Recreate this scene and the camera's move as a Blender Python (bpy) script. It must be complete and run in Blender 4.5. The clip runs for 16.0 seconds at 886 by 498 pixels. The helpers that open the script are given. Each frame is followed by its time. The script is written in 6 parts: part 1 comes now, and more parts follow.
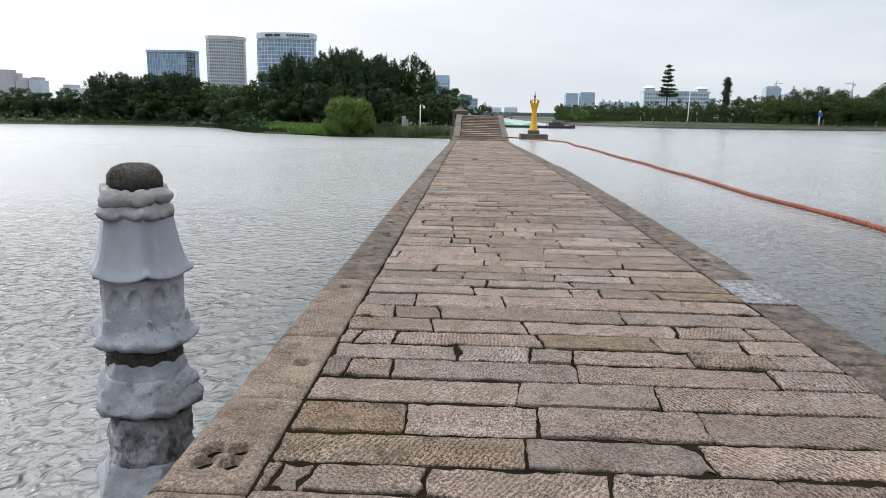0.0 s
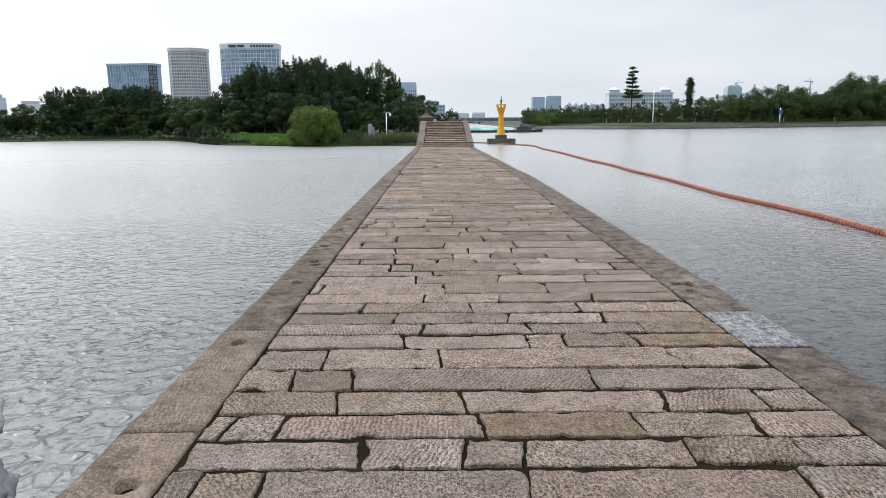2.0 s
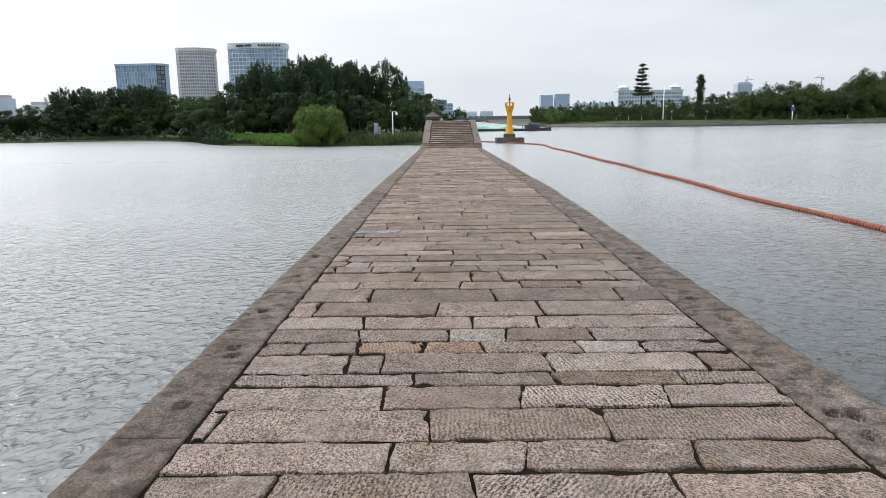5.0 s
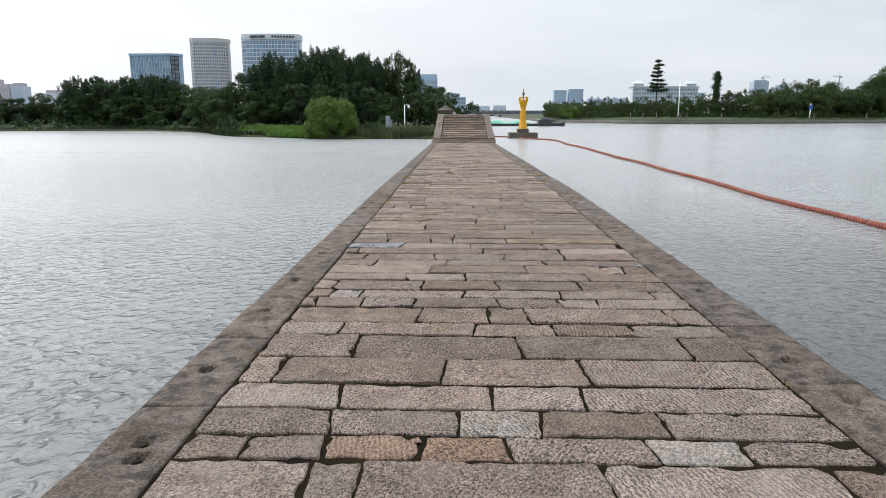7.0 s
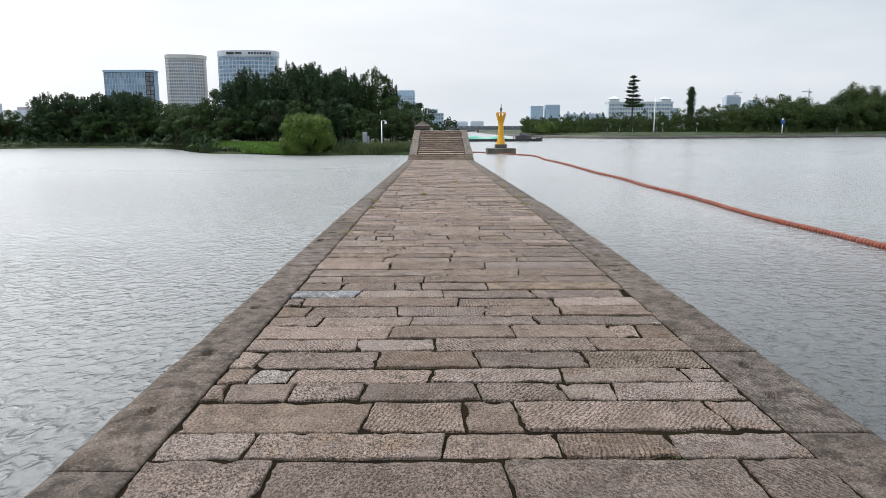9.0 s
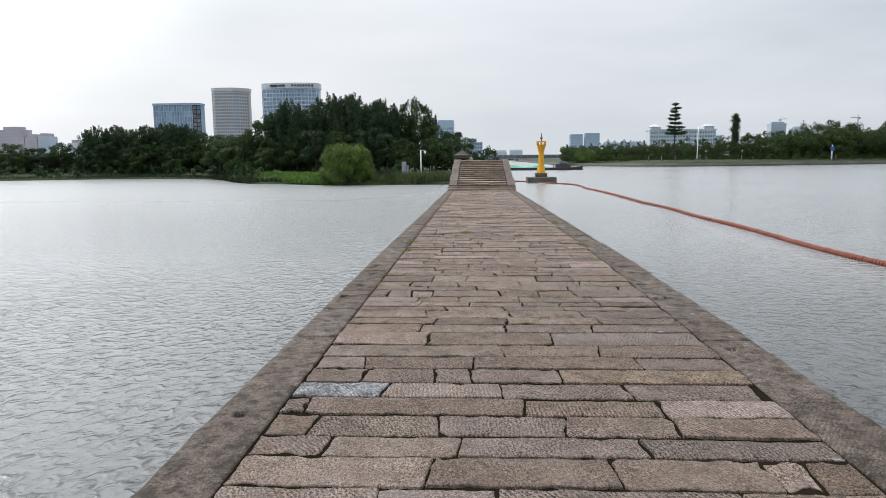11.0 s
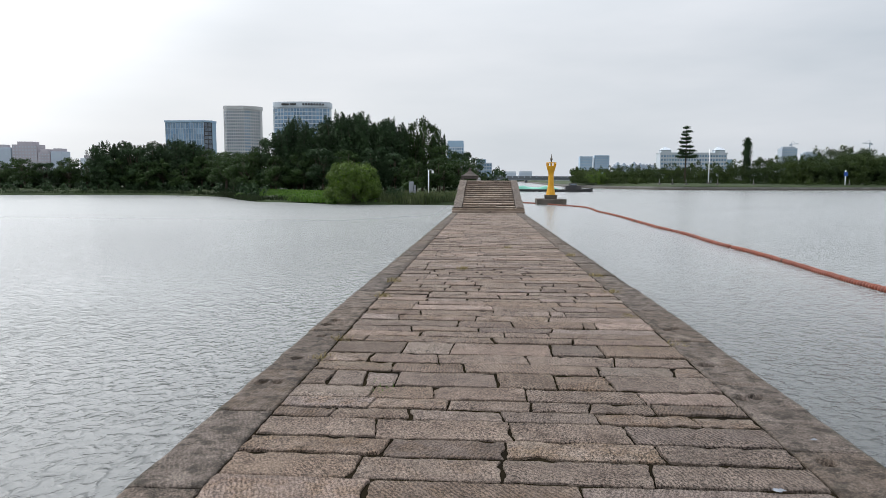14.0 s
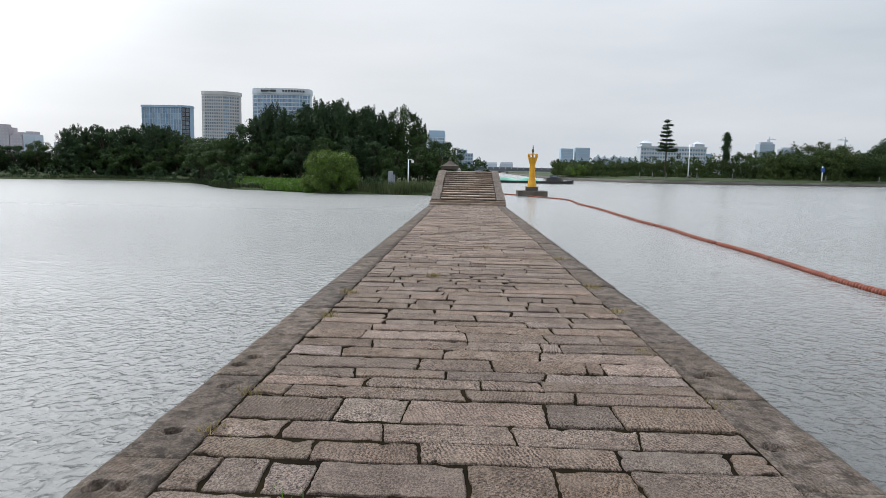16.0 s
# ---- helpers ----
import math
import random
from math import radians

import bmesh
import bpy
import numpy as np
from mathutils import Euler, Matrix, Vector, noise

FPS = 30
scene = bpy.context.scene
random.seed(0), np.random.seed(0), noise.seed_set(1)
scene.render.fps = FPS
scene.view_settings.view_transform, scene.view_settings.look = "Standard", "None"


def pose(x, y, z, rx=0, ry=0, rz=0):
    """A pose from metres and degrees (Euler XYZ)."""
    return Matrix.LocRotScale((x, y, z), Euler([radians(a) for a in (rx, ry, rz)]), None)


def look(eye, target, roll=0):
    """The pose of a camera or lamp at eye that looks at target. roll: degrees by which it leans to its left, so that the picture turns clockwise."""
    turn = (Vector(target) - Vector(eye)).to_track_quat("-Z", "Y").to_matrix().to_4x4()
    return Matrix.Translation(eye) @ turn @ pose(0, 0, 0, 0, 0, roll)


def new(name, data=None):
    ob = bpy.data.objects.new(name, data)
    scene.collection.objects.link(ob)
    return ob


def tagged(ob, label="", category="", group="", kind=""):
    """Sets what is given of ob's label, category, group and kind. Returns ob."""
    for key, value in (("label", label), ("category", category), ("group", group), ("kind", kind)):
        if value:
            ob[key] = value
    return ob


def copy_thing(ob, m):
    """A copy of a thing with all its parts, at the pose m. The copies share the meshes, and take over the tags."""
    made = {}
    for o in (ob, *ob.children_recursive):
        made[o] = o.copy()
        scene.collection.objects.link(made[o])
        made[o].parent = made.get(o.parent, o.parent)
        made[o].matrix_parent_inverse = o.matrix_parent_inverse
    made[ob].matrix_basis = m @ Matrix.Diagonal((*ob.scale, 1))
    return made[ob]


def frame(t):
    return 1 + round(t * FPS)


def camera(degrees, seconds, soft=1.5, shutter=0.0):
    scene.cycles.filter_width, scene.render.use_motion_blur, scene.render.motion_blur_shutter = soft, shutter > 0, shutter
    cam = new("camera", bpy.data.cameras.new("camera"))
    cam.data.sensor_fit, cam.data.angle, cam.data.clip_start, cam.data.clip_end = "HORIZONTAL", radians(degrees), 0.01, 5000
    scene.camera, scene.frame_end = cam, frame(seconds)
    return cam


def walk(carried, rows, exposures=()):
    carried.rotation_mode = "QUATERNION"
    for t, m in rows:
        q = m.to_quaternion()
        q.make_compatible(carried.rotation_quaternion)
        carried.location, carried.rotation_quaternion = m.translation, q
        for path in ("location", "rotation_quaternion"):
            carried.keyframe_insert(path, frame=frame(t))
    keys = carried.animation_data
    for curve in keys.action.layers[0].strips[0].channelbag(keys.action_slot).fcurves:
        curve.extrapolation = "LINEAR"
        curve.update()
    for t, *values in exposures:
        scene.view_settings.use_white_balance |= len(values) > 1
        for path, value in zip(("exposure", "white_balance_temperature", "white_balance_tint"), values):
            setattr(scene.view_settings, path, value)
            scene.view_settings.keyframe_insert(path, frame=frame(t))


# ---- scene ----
cam = camera(66.1, 16.0, soft=0.8)
PATH = [
    (0, (-0.773, -0.383, 1.538), (-0.847, 1.577, 1.148), 1.1),
    (0.5, (-0.598, -0.079, 1.513), (-0.598, 1.887, 1.146), 0.4),
    (1, (-0.512, 0.243, 1.501), (-0.517, 2.206, 1.121), 0.2),
    (1.5, (-0.505, 0.587, 1.518), (-0.505, 2.551, 1.141), -0.1),
    (2, (-0.451, 0.96, 1.509), (-0.445, 2.925, 1.138), -0.4),
    (2.5, (-0.455, 1.329, 1.501), (-0.449, 3.294, 1.127), -0.5),
    (3, (-0.48, 1.786, 1.51), (-0.468, 3.75, 1.134), -0.6),
    (3.5, (-0.389, 2.234, 1.507), (-0.365, 4.199, 1.135), -0.8),
    (4, (-0.393, 2.701, 1.5), (-0.376, 4.666, 1.129), -0.5),
    (4.2, (-0.367, 2.918, 1.517), (-0.364, 4.882, 1.141), -0.6),
    (6.3, (-0.287, 4.664, 1.587), (-0.312, 6.63, 1.219), -0.7),
    (6.5, (-0.298, 4.815, 1.582), (-0.319, 6.781, 1.215), -0.5),
    (7, (-0.317, 5.258, 1.561), (-0.366, 7.219, 1.169), 0.1),
    (7.5, (-0.246, 5.64, 1.567), (-0.284, 7.602, 1.182), -0.3),
    (8, (-0.153, 6.048, 1.578), (-0.208, 8.016, 1.226), -0.6),
    (8.5, (-0.177, 6.447, 1.587), (-0.22, 8.415, 1.231), -0.5),
    (9, (-0.228, 6.843, 1.578), (-0.216, 8.812, 1.23), -0.1),
    (9.2, (-0.283, 7.051, 1.581), (-0.269, 9.022, 1.24), 0.4),
    (11.3, (-0.356, 8.943, 1.617), (-0.462, 10.923, 1.359), -0.6),
    (11.5, (-0.347, 9.127, 1.607), (-0.445, 11.108, 1.353), -0.6),
    (12, (-0.301, 9.576, 1.607), (-0.406, 11.56, 1.379), -0.6),
    (12.5, (-0.289, 10.026, 1.583), (-0.426, 12.01, 1.367), -0.4),
    (13, (-0.256, 10.493, 1.603), (-0.387, 12.478, 1.393), -0.3),
    (13.5, (-0.185, 10.919, 1.608), (-0.328, 12.904, 1.408), -0.2),
    (14, (-0.194, 11.412, 1.603), (-0.32, 13.397, 1.396), 0.3),
    (14.5, (-0.17, 11.871, 1.59), (-0.251, 13.856, 1.366), 0.9),
    (15, (-0.172, 12.365, 1.587), (-0.258, 14.349, 1.35), 1.2),
    (15.5, (-0.175, 12.874, 1.601), (-0.251, 14.859, 1.366), 1.3),
    (16, (-0.131, 13.374, 1.604), (-0.198, 15.359, 1.369), 1.2),
]
walk(cam, [(t, look(eye, target, roll)) for t, eye, target, roll in PATH],
     [(0, 0.05), (9.2, 0.03), (11.3, -0.15), (16, -0.2)])

# ---------------------------------------------------------------- sky and sun
world = bpy.data.worlds.new("sky")
scene.world = world
world.use_nodes = True
wt = world.node_tree
wt.nodes.clear()
SUN_AZ, SUN_EL = radians(-62), radians(38)      # the azimuth runs from +y towards +x


def wnode(kind, **values):
    n = wt.nodes.new(kind)
    for key, v in values.items():
        n.inputs[key].default_value = v
    return n


sky = wt.nodes.new("ShaderNodeTexSky")
sky.sky_type = "NISHITA"
sky.sun_disc = False
sky.sun_elevation = SUN_EL
sky.sun_rotation = SUN_AZ
sky.dust_density = 4.0
sky_gain = wt.nodes.new("ShaderNodeVectorMath")
sky_gain.operation = "SCALE"
sky_gain.inputs["Scale"].default_value = 0.09
wt.links.new(sky.outputs[0], sky_gain.inputs[0])
co = wt.nodes.new("ShaderNodeTexCoord")
split = wt.nodes.new("ShaderNodeSeparateXYZ")
wt.links.new(co.outputs["Generated"], split.inputs[0])
# clouds: wide soft banks, flattened towards the horizon
mp = wt.nodes.new("ShaderNodeMapping")
mp.inputs["Scale"].default_value = (1.0, 1.0, 4.2)
wt.links.new(co.outputs["Generated"], mp.inputs[0])
cloud = wnode("ShaderNodeTexNoise", Scale=2.1, Detail=5.0, Roughness=0.5)
wt.links.new(mp.outputs[0], cloud.inputs["Vector"])
ramp = wt.nodes.new("ShaderNodeValToRGB")
ramp.color_ramp.elements[0].position = 0.33
ramp.color_ramp.elements[0].color = (0.755, 0.825, 0.905, 1)
ramp.color_ramp.elements[1].position = 0.66
ramp.color_ramp.elements[1].color = (0.955, 1.0, 1.07, 1)
wt.links.new(cloud.outputs[0], ramp.inputs[0])
# the overcast is brighter and warmer on the side of the sun
glow = wt.nodes.new("ShaderNodeVectorMath")
glow.operation = "DOT_PRODUCT"
glow.inputs[1].default_value = (math.sin(SUN_AZ) * math.cos(SUN_EL), math.cos(SUN_AZ) * math.cos(SUN_EL), math.sin(SUN_EL))
wt.links.new(co.outputs["Generated"], glow.inputs[0])
gr = wnode("ShaderNodeMapRange")
gr.inputs["From Min"].default_value = 0.1
gr.inputs["From Max"].default_value = 1.0
gr.inputs["To Min"].default_value = 0.0
gr.inputs["To Max"].default_value = 0.6
wt.links.new(glow.outputs["Value"], gr.inputs["Value"])
warm = wt.nodes.new("ShaderNodeMix")
warm.data_type = "RGBA"
warm.inputs["B"].default_value = (1.06, 1.06, 1.06, 1)
wt.links.new(gr.outputs[0], warm.inputs["Factor"])
wt.links.new(ramp.outputs[0], warm.inputs["A"])
# an overcast dome is brighter overhead than at the horizon
dome = wnode("ShaderNodeMapRange")
dome.interpolation_type = "SMOOTHSTEP"
for key, v in (("From Min", 0.14), ("From Max", 0.88), ("To Min", 0.97), ("To Max", 2.75)):
    dome.inputs[key].default_value = v
wt.links.new(split.outputs["Z"], dome.inputs["Value"])
side = wnode("ShaderNodeMapRange")
for key, v in (("From Min", -0.3), ("From Max", 1.0), ("To Min", 0.86), ("To Max", 1.16)):
    side.inputs[key].default_value = v
wt.links.new(glow.outputs["Value"], side.inputs["Value"])
# thin cloud in front of the sun itself
veil = wnode("ShaderNodeMapRange")
veil.interpolation_type = "SMOOTHSTEP"
for key, v in (("From Min", 0.66), ("From Max", 1.0), ("To Min", 1.0), ("To Max", 2.45)):
    veil.inputs[key].default_value = v
wt.links.new(glow.outputs["Value"], veil.inputs["Value"])
towards = wt.nodes.new("ShaderNodeMath")
towards.operation = "MULTIPLY"
wt.links.new(side.outputs[0], towards.inputs[0])
wt.links.new(veil.outputs[0], towards.inputs[1])
gain = wt.nodes.new("ShaderNodeMath")
gain.operation = "MULTIPLY"
wt.links.new(dome.outputs[0], gain.inputs[0])
wt.links.new(towards.outputs[0], gain.inputs[1])
lifted = wt.nodes.new("ShaderNodeVectorMath")
lifted.operation = "SCALE"
wt.links.new(warm.outputs["Result"], lifted.inputs[0])
wt.links.new(gain.outputs[0], lifted.inputs["Scale"])
blend = wt.nodes.new("ShaderNodeMix")
blend.data_type = "RGBA"
blend.inputs["Factor"].default_value = 0.88
wt.links.new(sky_gain.outputs[0], blend.inputs["A"])
wt.links.new(lifted.outputs[0], blend.inputs["B"])
bg = wt.nodes.new("ShaderNodeBackground")
bg.inputs["Strength"].default_value = 1.0
wt.links.new(blend.outputs["Result"], bg.inputs["Color"])
wo = wt.nodes.new("ShaderNodeOutputWorld")
wt.links.new(bg.outputs[0], wo.inputs[0])

sun_data = bpy.data.lights.new("sun", "SUN")
sun_data.energy = 0.45
sun_data.angle = radians(14)
sun_data.color = (1.0, 0.97, 0.93)
sun = new("sun", sun_data)
sun.matrix_world = look((math.sin(SUN_AZ) * math.cos(SUN_EL) * 50, math.cos(SUN_AZ) * math.cos(SUN_EL) * 50, math.sin(SUN_EL) * 50), (0, 0, 0))


# ---------------------------------------------------------------- materials
def surface(name, dark, light, spot, scale=1.0, grain=40.0, spots=0.35, rough=(0.7, 0.95), bump=0.3, dist=0.004,
            metal=0.0, vary=0.0, island=False, stretch=(1, 1, 1), pits=0.0, stain=None, stain_at=0.62, through_light=0.0, spec=0.2, moss=None):
    """A node material in world metres: two colours in wide patches, a third in fine grain, relief from the grain."""
    m = bpy.data.materials.new(name)
    m.use_nodes = True
    nt = m.node_tree
    p = nt.nodes["Principled BSDF"]
    geo = nt.nodes.new("ShaderNodeNewGeometry")
    mapping = nt.nodes.new("ShaderNodeMapping")
    mapping.inputs["Scale"].default_value = stretch
    nt.links.new(geo.outputs["Position"], mapping.inputs[0])

    def tex(sc, detail=4.0, roughness=0.55):
        n = nt.nodes.new("ShaderNodeTexNoise")
        n.inputs["Scale"].default_value = sc
        n.inputs["Detail"].default_value = detail
        n.inputs["Roughness"].default_value = roughness
        nt.links.new(mapping.outputs[0], n.inputs["Vector"])
        return n.outputs[0]

    def ranged(v, a, b, c=0.0, d=1.0):
        n = nt.nodes.new("ShaderNodeMapRange")
        for key, value in (("From Min", a), ("From Max", b), ("To Min", c), ("To Max", d)):
            n.inputs[key].default_value = value
        nt.links.new(v, n.inputs["Value"])
        return n.outputs[0]

    def mixed(fac, a, b, how="MIX"):
        n = nt.nodes.new("ShaderNodeMix")
        n.data_type, n.blend_type = "RGBA", how
        for key, v in (("Factor", fac), ("A", a), ("B", b)):
            if isinstance(v, (tuple, float, int)):
                n.inputs[key].default_value = (*v, 1) if isinstance(v, tuple) else v
            else:
                nt.links.new(v, n.inputs[key])
        return n.outputs["Result"]

    wide = tex(scale)
    fine = tex(grain, 6.0, 0.65)
    col = mixed(ranged(wide, 0.32, 0.68), dark, light)
    col = mixed(ranged(fine, 0.5, 0.72, 0.0, spots), col, spot)
    if stain:
        col = mixed(ranged(tex(scale * 1.7 + 0.3, 6.0, 0.7), stain_at, stain_at + 0.13, 0.0, 0.8), col, stain)
    if vary:
        if island:
            rnd = geo.outputs["Random Per Island"]
        else:
            info = nt.nodes.new("ShaderNodeObjectInfo")
            rnd = info.outputs["Random"]
        hsv = nt.nodes.new("ShaderNodeHueSaturation")
        nt.links.new(ranged(rnd, 0, 1, 1 - vary, 1 + vary), hsv.inputs["Value"])
        wn = nt.nodes.new("ShaderNodeTexWhiteNoise")
        wn.noise_dimensions = "1D"
        nt.links.new(rnd, wn.inputs["W"])
        nt.links.new(ranged(wn.outputs["Value"], 0, 1, 1 - vary * 0.7, 1 + vary * 0.7), hsv.inputs["Saturation"])
        nt.links.new(ranged(wn.outputs["Value"], 0, 1, 0.5 - vary * 0.014, 0.5 + vary * 0.008), hsv.inputs["Hue"])
        nt.links.new(col, hsv.inputs["Color"])
        col = hsv.outputs[0]
    height = fine
    if pits:
        # pecked face: short chisel strokes, laid at another angle on every slab, with dirt and painted shade in the
        # hollows
        info = nt.nodes.new("ShaderNodeObjectInfo")
        whole = nt.nodes.new("ShaderNodeMath")
        whole.operation = "ADD"
        nt.links.new(info.outputs["Random"], whole.inputs[0])
        nt.links.new(geo.outputs["Random Per Island"], whole.inputs[1])
        dice = nt.nodes.new("ShaderNodeTexWhiteNoise")
        dice.noise_dimensions = "1D"
        nt.links.new(whole.outputs[0], dice.inputs["W"])
        rolls = nt.nodes.new("ShaderNodeSeparateColor")
        nt.links.new(dice.outputs["Color"], rolls.inputs[0])
        turned = nt.nodes.new("ShaderNodeVectorRotate")
        turned.rotation_type = "Z_AXIS"
        nt.links.new(geo.outputs["Position"], turned.inputs["Vector"])
        nt.links.new(ranged(rolls.outputs[0], 0, 1, -0.75, 0.75), turned.inputs["Angle"])
        squeezed = nt.nodes.new("ShaderNodeMapping")
        squeezed.inputs["Scale"].default_value = (1.0, 0.66, 1.0)
        nt.links.new(turned.outputs[0], squeezed.inputs[0])

        def peck(kind, **values):
            n = nt.nodes.new(kind)
            for key, v in values.items():
                n.inputs[key.replace("_", " ")].default_value = v
            nt.links.new(squeezed.outputs[0], n.inputs["Vector"])
            return n

        def calc(how, a, b):
            n = nt.nodes.new("ShaderNodeMath")
            n.operation = how
            for k, v in enumerate((a, b)):
                if isinstance(v, (int, float)):
                    n.inputs[k].default_value = v
                else:
                    nt.links.new(v, n.inputs[k])
            return n.outputs[0]

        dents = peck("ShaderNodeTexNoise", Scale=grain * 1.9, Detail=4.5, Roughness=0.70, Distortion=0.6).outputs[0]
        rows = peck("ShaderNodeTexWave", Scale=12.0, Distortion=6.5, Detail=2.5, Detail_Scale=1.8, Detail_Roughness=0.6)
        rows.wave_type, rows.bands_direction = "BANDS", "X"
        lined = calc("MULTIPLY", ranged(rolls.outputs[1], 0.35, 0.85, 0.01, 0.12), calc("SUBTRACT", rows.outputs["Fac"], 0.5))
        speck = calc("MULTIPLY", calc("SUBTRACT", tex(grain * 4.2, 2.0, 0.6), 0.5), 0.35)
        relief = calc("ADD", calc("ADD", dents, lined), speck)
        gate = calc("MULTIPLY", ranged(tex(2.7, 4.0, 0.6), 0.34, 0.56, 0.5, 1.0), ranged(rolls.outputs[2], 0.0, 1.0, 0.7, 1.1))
        # ochre lichen, dark grime and a paler trodden sheen, in patches of a hand or more
        few = nt.nodes.new("ShaderNodeTexWhiteNoise")
        few.noise_dimensions = "1D"
        nt.links.new(calc("ADD", whole.outputs[0], 7.3), few.inputs["W"])
        lichen = calc("MULTIPLY", ranged(few.outputs["Value"], 0.60, 0.97, 0.18, 1.0), ranged(tex(5.4, 6.0, 0.74), 0.46, 0.58, 0.0, 0.6))
        col = mixed(lichen, col, (dark[0] * 1.06, dark[1] * 0.93, dark[2] * 0.70))
        col = mixed(ranged(tex(7.5, 6.0, 0.68), 0.50, 0.68, 0.0, 0.62), col, tuple(c * 0.6 for c in dark))
        col = mixed(ranged(tex(4.1, 4.0, 0.6), 0.55, 0.75, 0.0, 0.45), col, spot)
        # relief shading multiplied into the colour: hollows dark, ridges light
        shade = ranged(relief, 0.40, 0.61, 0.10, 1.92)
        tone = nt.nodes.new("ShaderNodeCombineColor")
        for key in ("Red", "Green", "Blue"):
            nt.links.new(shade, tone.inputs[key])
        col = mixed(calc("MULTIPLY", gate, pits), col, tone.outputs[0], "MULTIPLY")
        if moss:
            part_xyz = nt.nodes.new("ShaderNodeSeparateXYZ")
            nt.links.new(geo.outputs["Position"], part_xyz.inputs[0])
            out = calc("ADD", calc("ABSOLUTE", part_xyz.outputs[0], 0), calc("MULTIPLY", tex(5.0, 5.0, 0.65), 0.34))
            col = mixed(ranged(out, 2.19, 2.33, 0.0, 0.8), col, moss)
        height = calc("MULTIPLY", relief, 2.2)
    nt.links.new(col, p.inputs["Base Color"])
    nt.links.new(ranged(fine, 0.3, 0.7, rough[0], rough[1]), p.inputs["Roughness"])
    p.inputs["Metallic"].default_value = metal
    p.inputs["Specular IOR Level"].default_value = spec
    if bump:
        b = nt.nodes.new("ShaderNodeBump")
        b.inputs["Strength"].default_value = bump
        b.inputs["Distance"].default_value = dist
        nt.links.new(height, b.inputs["Height"])
        nt.links.new(b.outputs[0], p.inputs["Normal"])
    if through_light:
        p.inputs["Specular IOR Level"].default_value = 0.1
        tr = nt.nodes.new("ShaderNodeBsdfTranslucent")
        nt.links.new(col, tr.inputs["Color"])
        ms = nt.nodes.new("ShaderNodeMixShader")
        ms.inputs[0].default_value = through_light
        nt.links.new(p.outputs[0], ms.inputs[1])
        nt.links.new(tr.outputs[0], ms.inputs[2])
        nt.links.new(ms.outputs[0], nt.nodes["Material Output"].inputs["Surface"])
    return m


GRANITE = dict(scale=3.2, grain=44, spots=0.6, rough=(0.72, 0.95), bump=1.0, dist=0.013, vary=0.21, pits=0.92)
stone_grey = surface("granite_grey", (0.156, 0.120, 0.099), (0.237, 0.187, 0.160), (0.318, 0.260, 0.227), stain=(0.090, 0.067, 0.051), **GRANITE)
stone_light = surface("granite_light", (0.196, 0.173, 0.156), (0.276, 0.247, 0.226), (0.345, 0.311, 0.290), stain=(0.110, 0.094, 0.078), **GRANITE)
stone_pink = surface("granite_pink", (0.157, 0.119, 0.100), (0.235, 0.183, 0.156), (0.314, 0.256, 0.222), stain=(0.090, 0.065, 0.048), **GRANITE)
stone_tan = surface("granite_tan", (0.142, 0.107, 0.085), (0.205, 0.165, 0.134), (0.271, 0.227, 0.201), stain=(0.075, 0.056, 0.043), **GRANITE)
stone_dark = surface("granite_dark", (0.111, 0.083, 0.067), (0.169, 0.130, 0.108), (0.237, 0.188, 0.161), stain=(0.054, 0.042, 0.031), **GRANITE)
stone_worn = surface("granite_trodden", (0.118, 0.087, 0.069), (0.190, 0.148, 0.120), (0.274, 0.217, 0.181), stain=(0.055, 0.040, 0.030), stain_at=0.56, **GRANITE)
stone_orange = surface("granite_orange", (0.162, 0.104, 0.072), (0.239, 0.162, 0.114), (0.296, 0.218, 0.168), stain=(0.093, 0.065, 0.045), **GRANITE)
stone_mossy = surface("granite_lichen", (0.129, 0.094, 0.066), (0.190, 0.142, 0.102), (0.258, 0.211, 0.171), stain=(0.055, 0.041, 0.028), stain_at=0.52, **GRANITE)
stone_pale = surface("granite_pale", (0.110, 0.112, 0.116), (0.215, 0.219, 0.225), (0.270, 0.275, 0.282), scale=16.0, grain=30, spots=0.6,
                     rough=(0.6, 0.9), bump=0.8, dist=0.008, pits=0.7, stain=(0.022, 0.022, 0.024), stain_at=0.455, stretch=(0.8, 0.6, 1))
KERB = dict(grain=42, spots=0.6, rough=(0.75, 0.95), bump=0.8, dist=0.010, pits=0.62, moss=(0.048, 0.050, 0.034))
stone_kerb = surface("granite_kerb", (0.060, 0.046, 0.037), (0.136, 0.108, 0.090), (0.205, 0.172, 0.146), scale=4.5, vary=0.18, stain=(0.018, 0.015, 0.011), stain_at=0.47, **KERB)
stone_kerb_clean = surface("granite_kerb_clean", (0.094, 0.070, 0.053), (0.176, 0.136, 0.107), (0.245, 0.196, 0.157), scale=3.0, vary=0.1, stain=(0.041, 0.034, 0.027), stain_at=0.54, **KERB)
stone_step = surface("granite_step", (0.145, 0.111, 0.088), (0.259, 0.205, 0.167), (0.312, 0.255, 0.208), scale=1.6, grain=25, spots=0.5,
                     rough=(0.8, 0.95), bump=0.8, dist=0.012, vary=0.12, stain=(0.058, 0.049, 0.040), stain_at=0.55)
joint_soil = surface("joint_soil", (0.007, 0.006, 0.005), (0.015, 0.012, 0.007), (0.024, 0.019, 0.013), scale=3, grain=60, rough=(0.95, 1.0), bump=0.6, dist=0.01, spec=0.0)
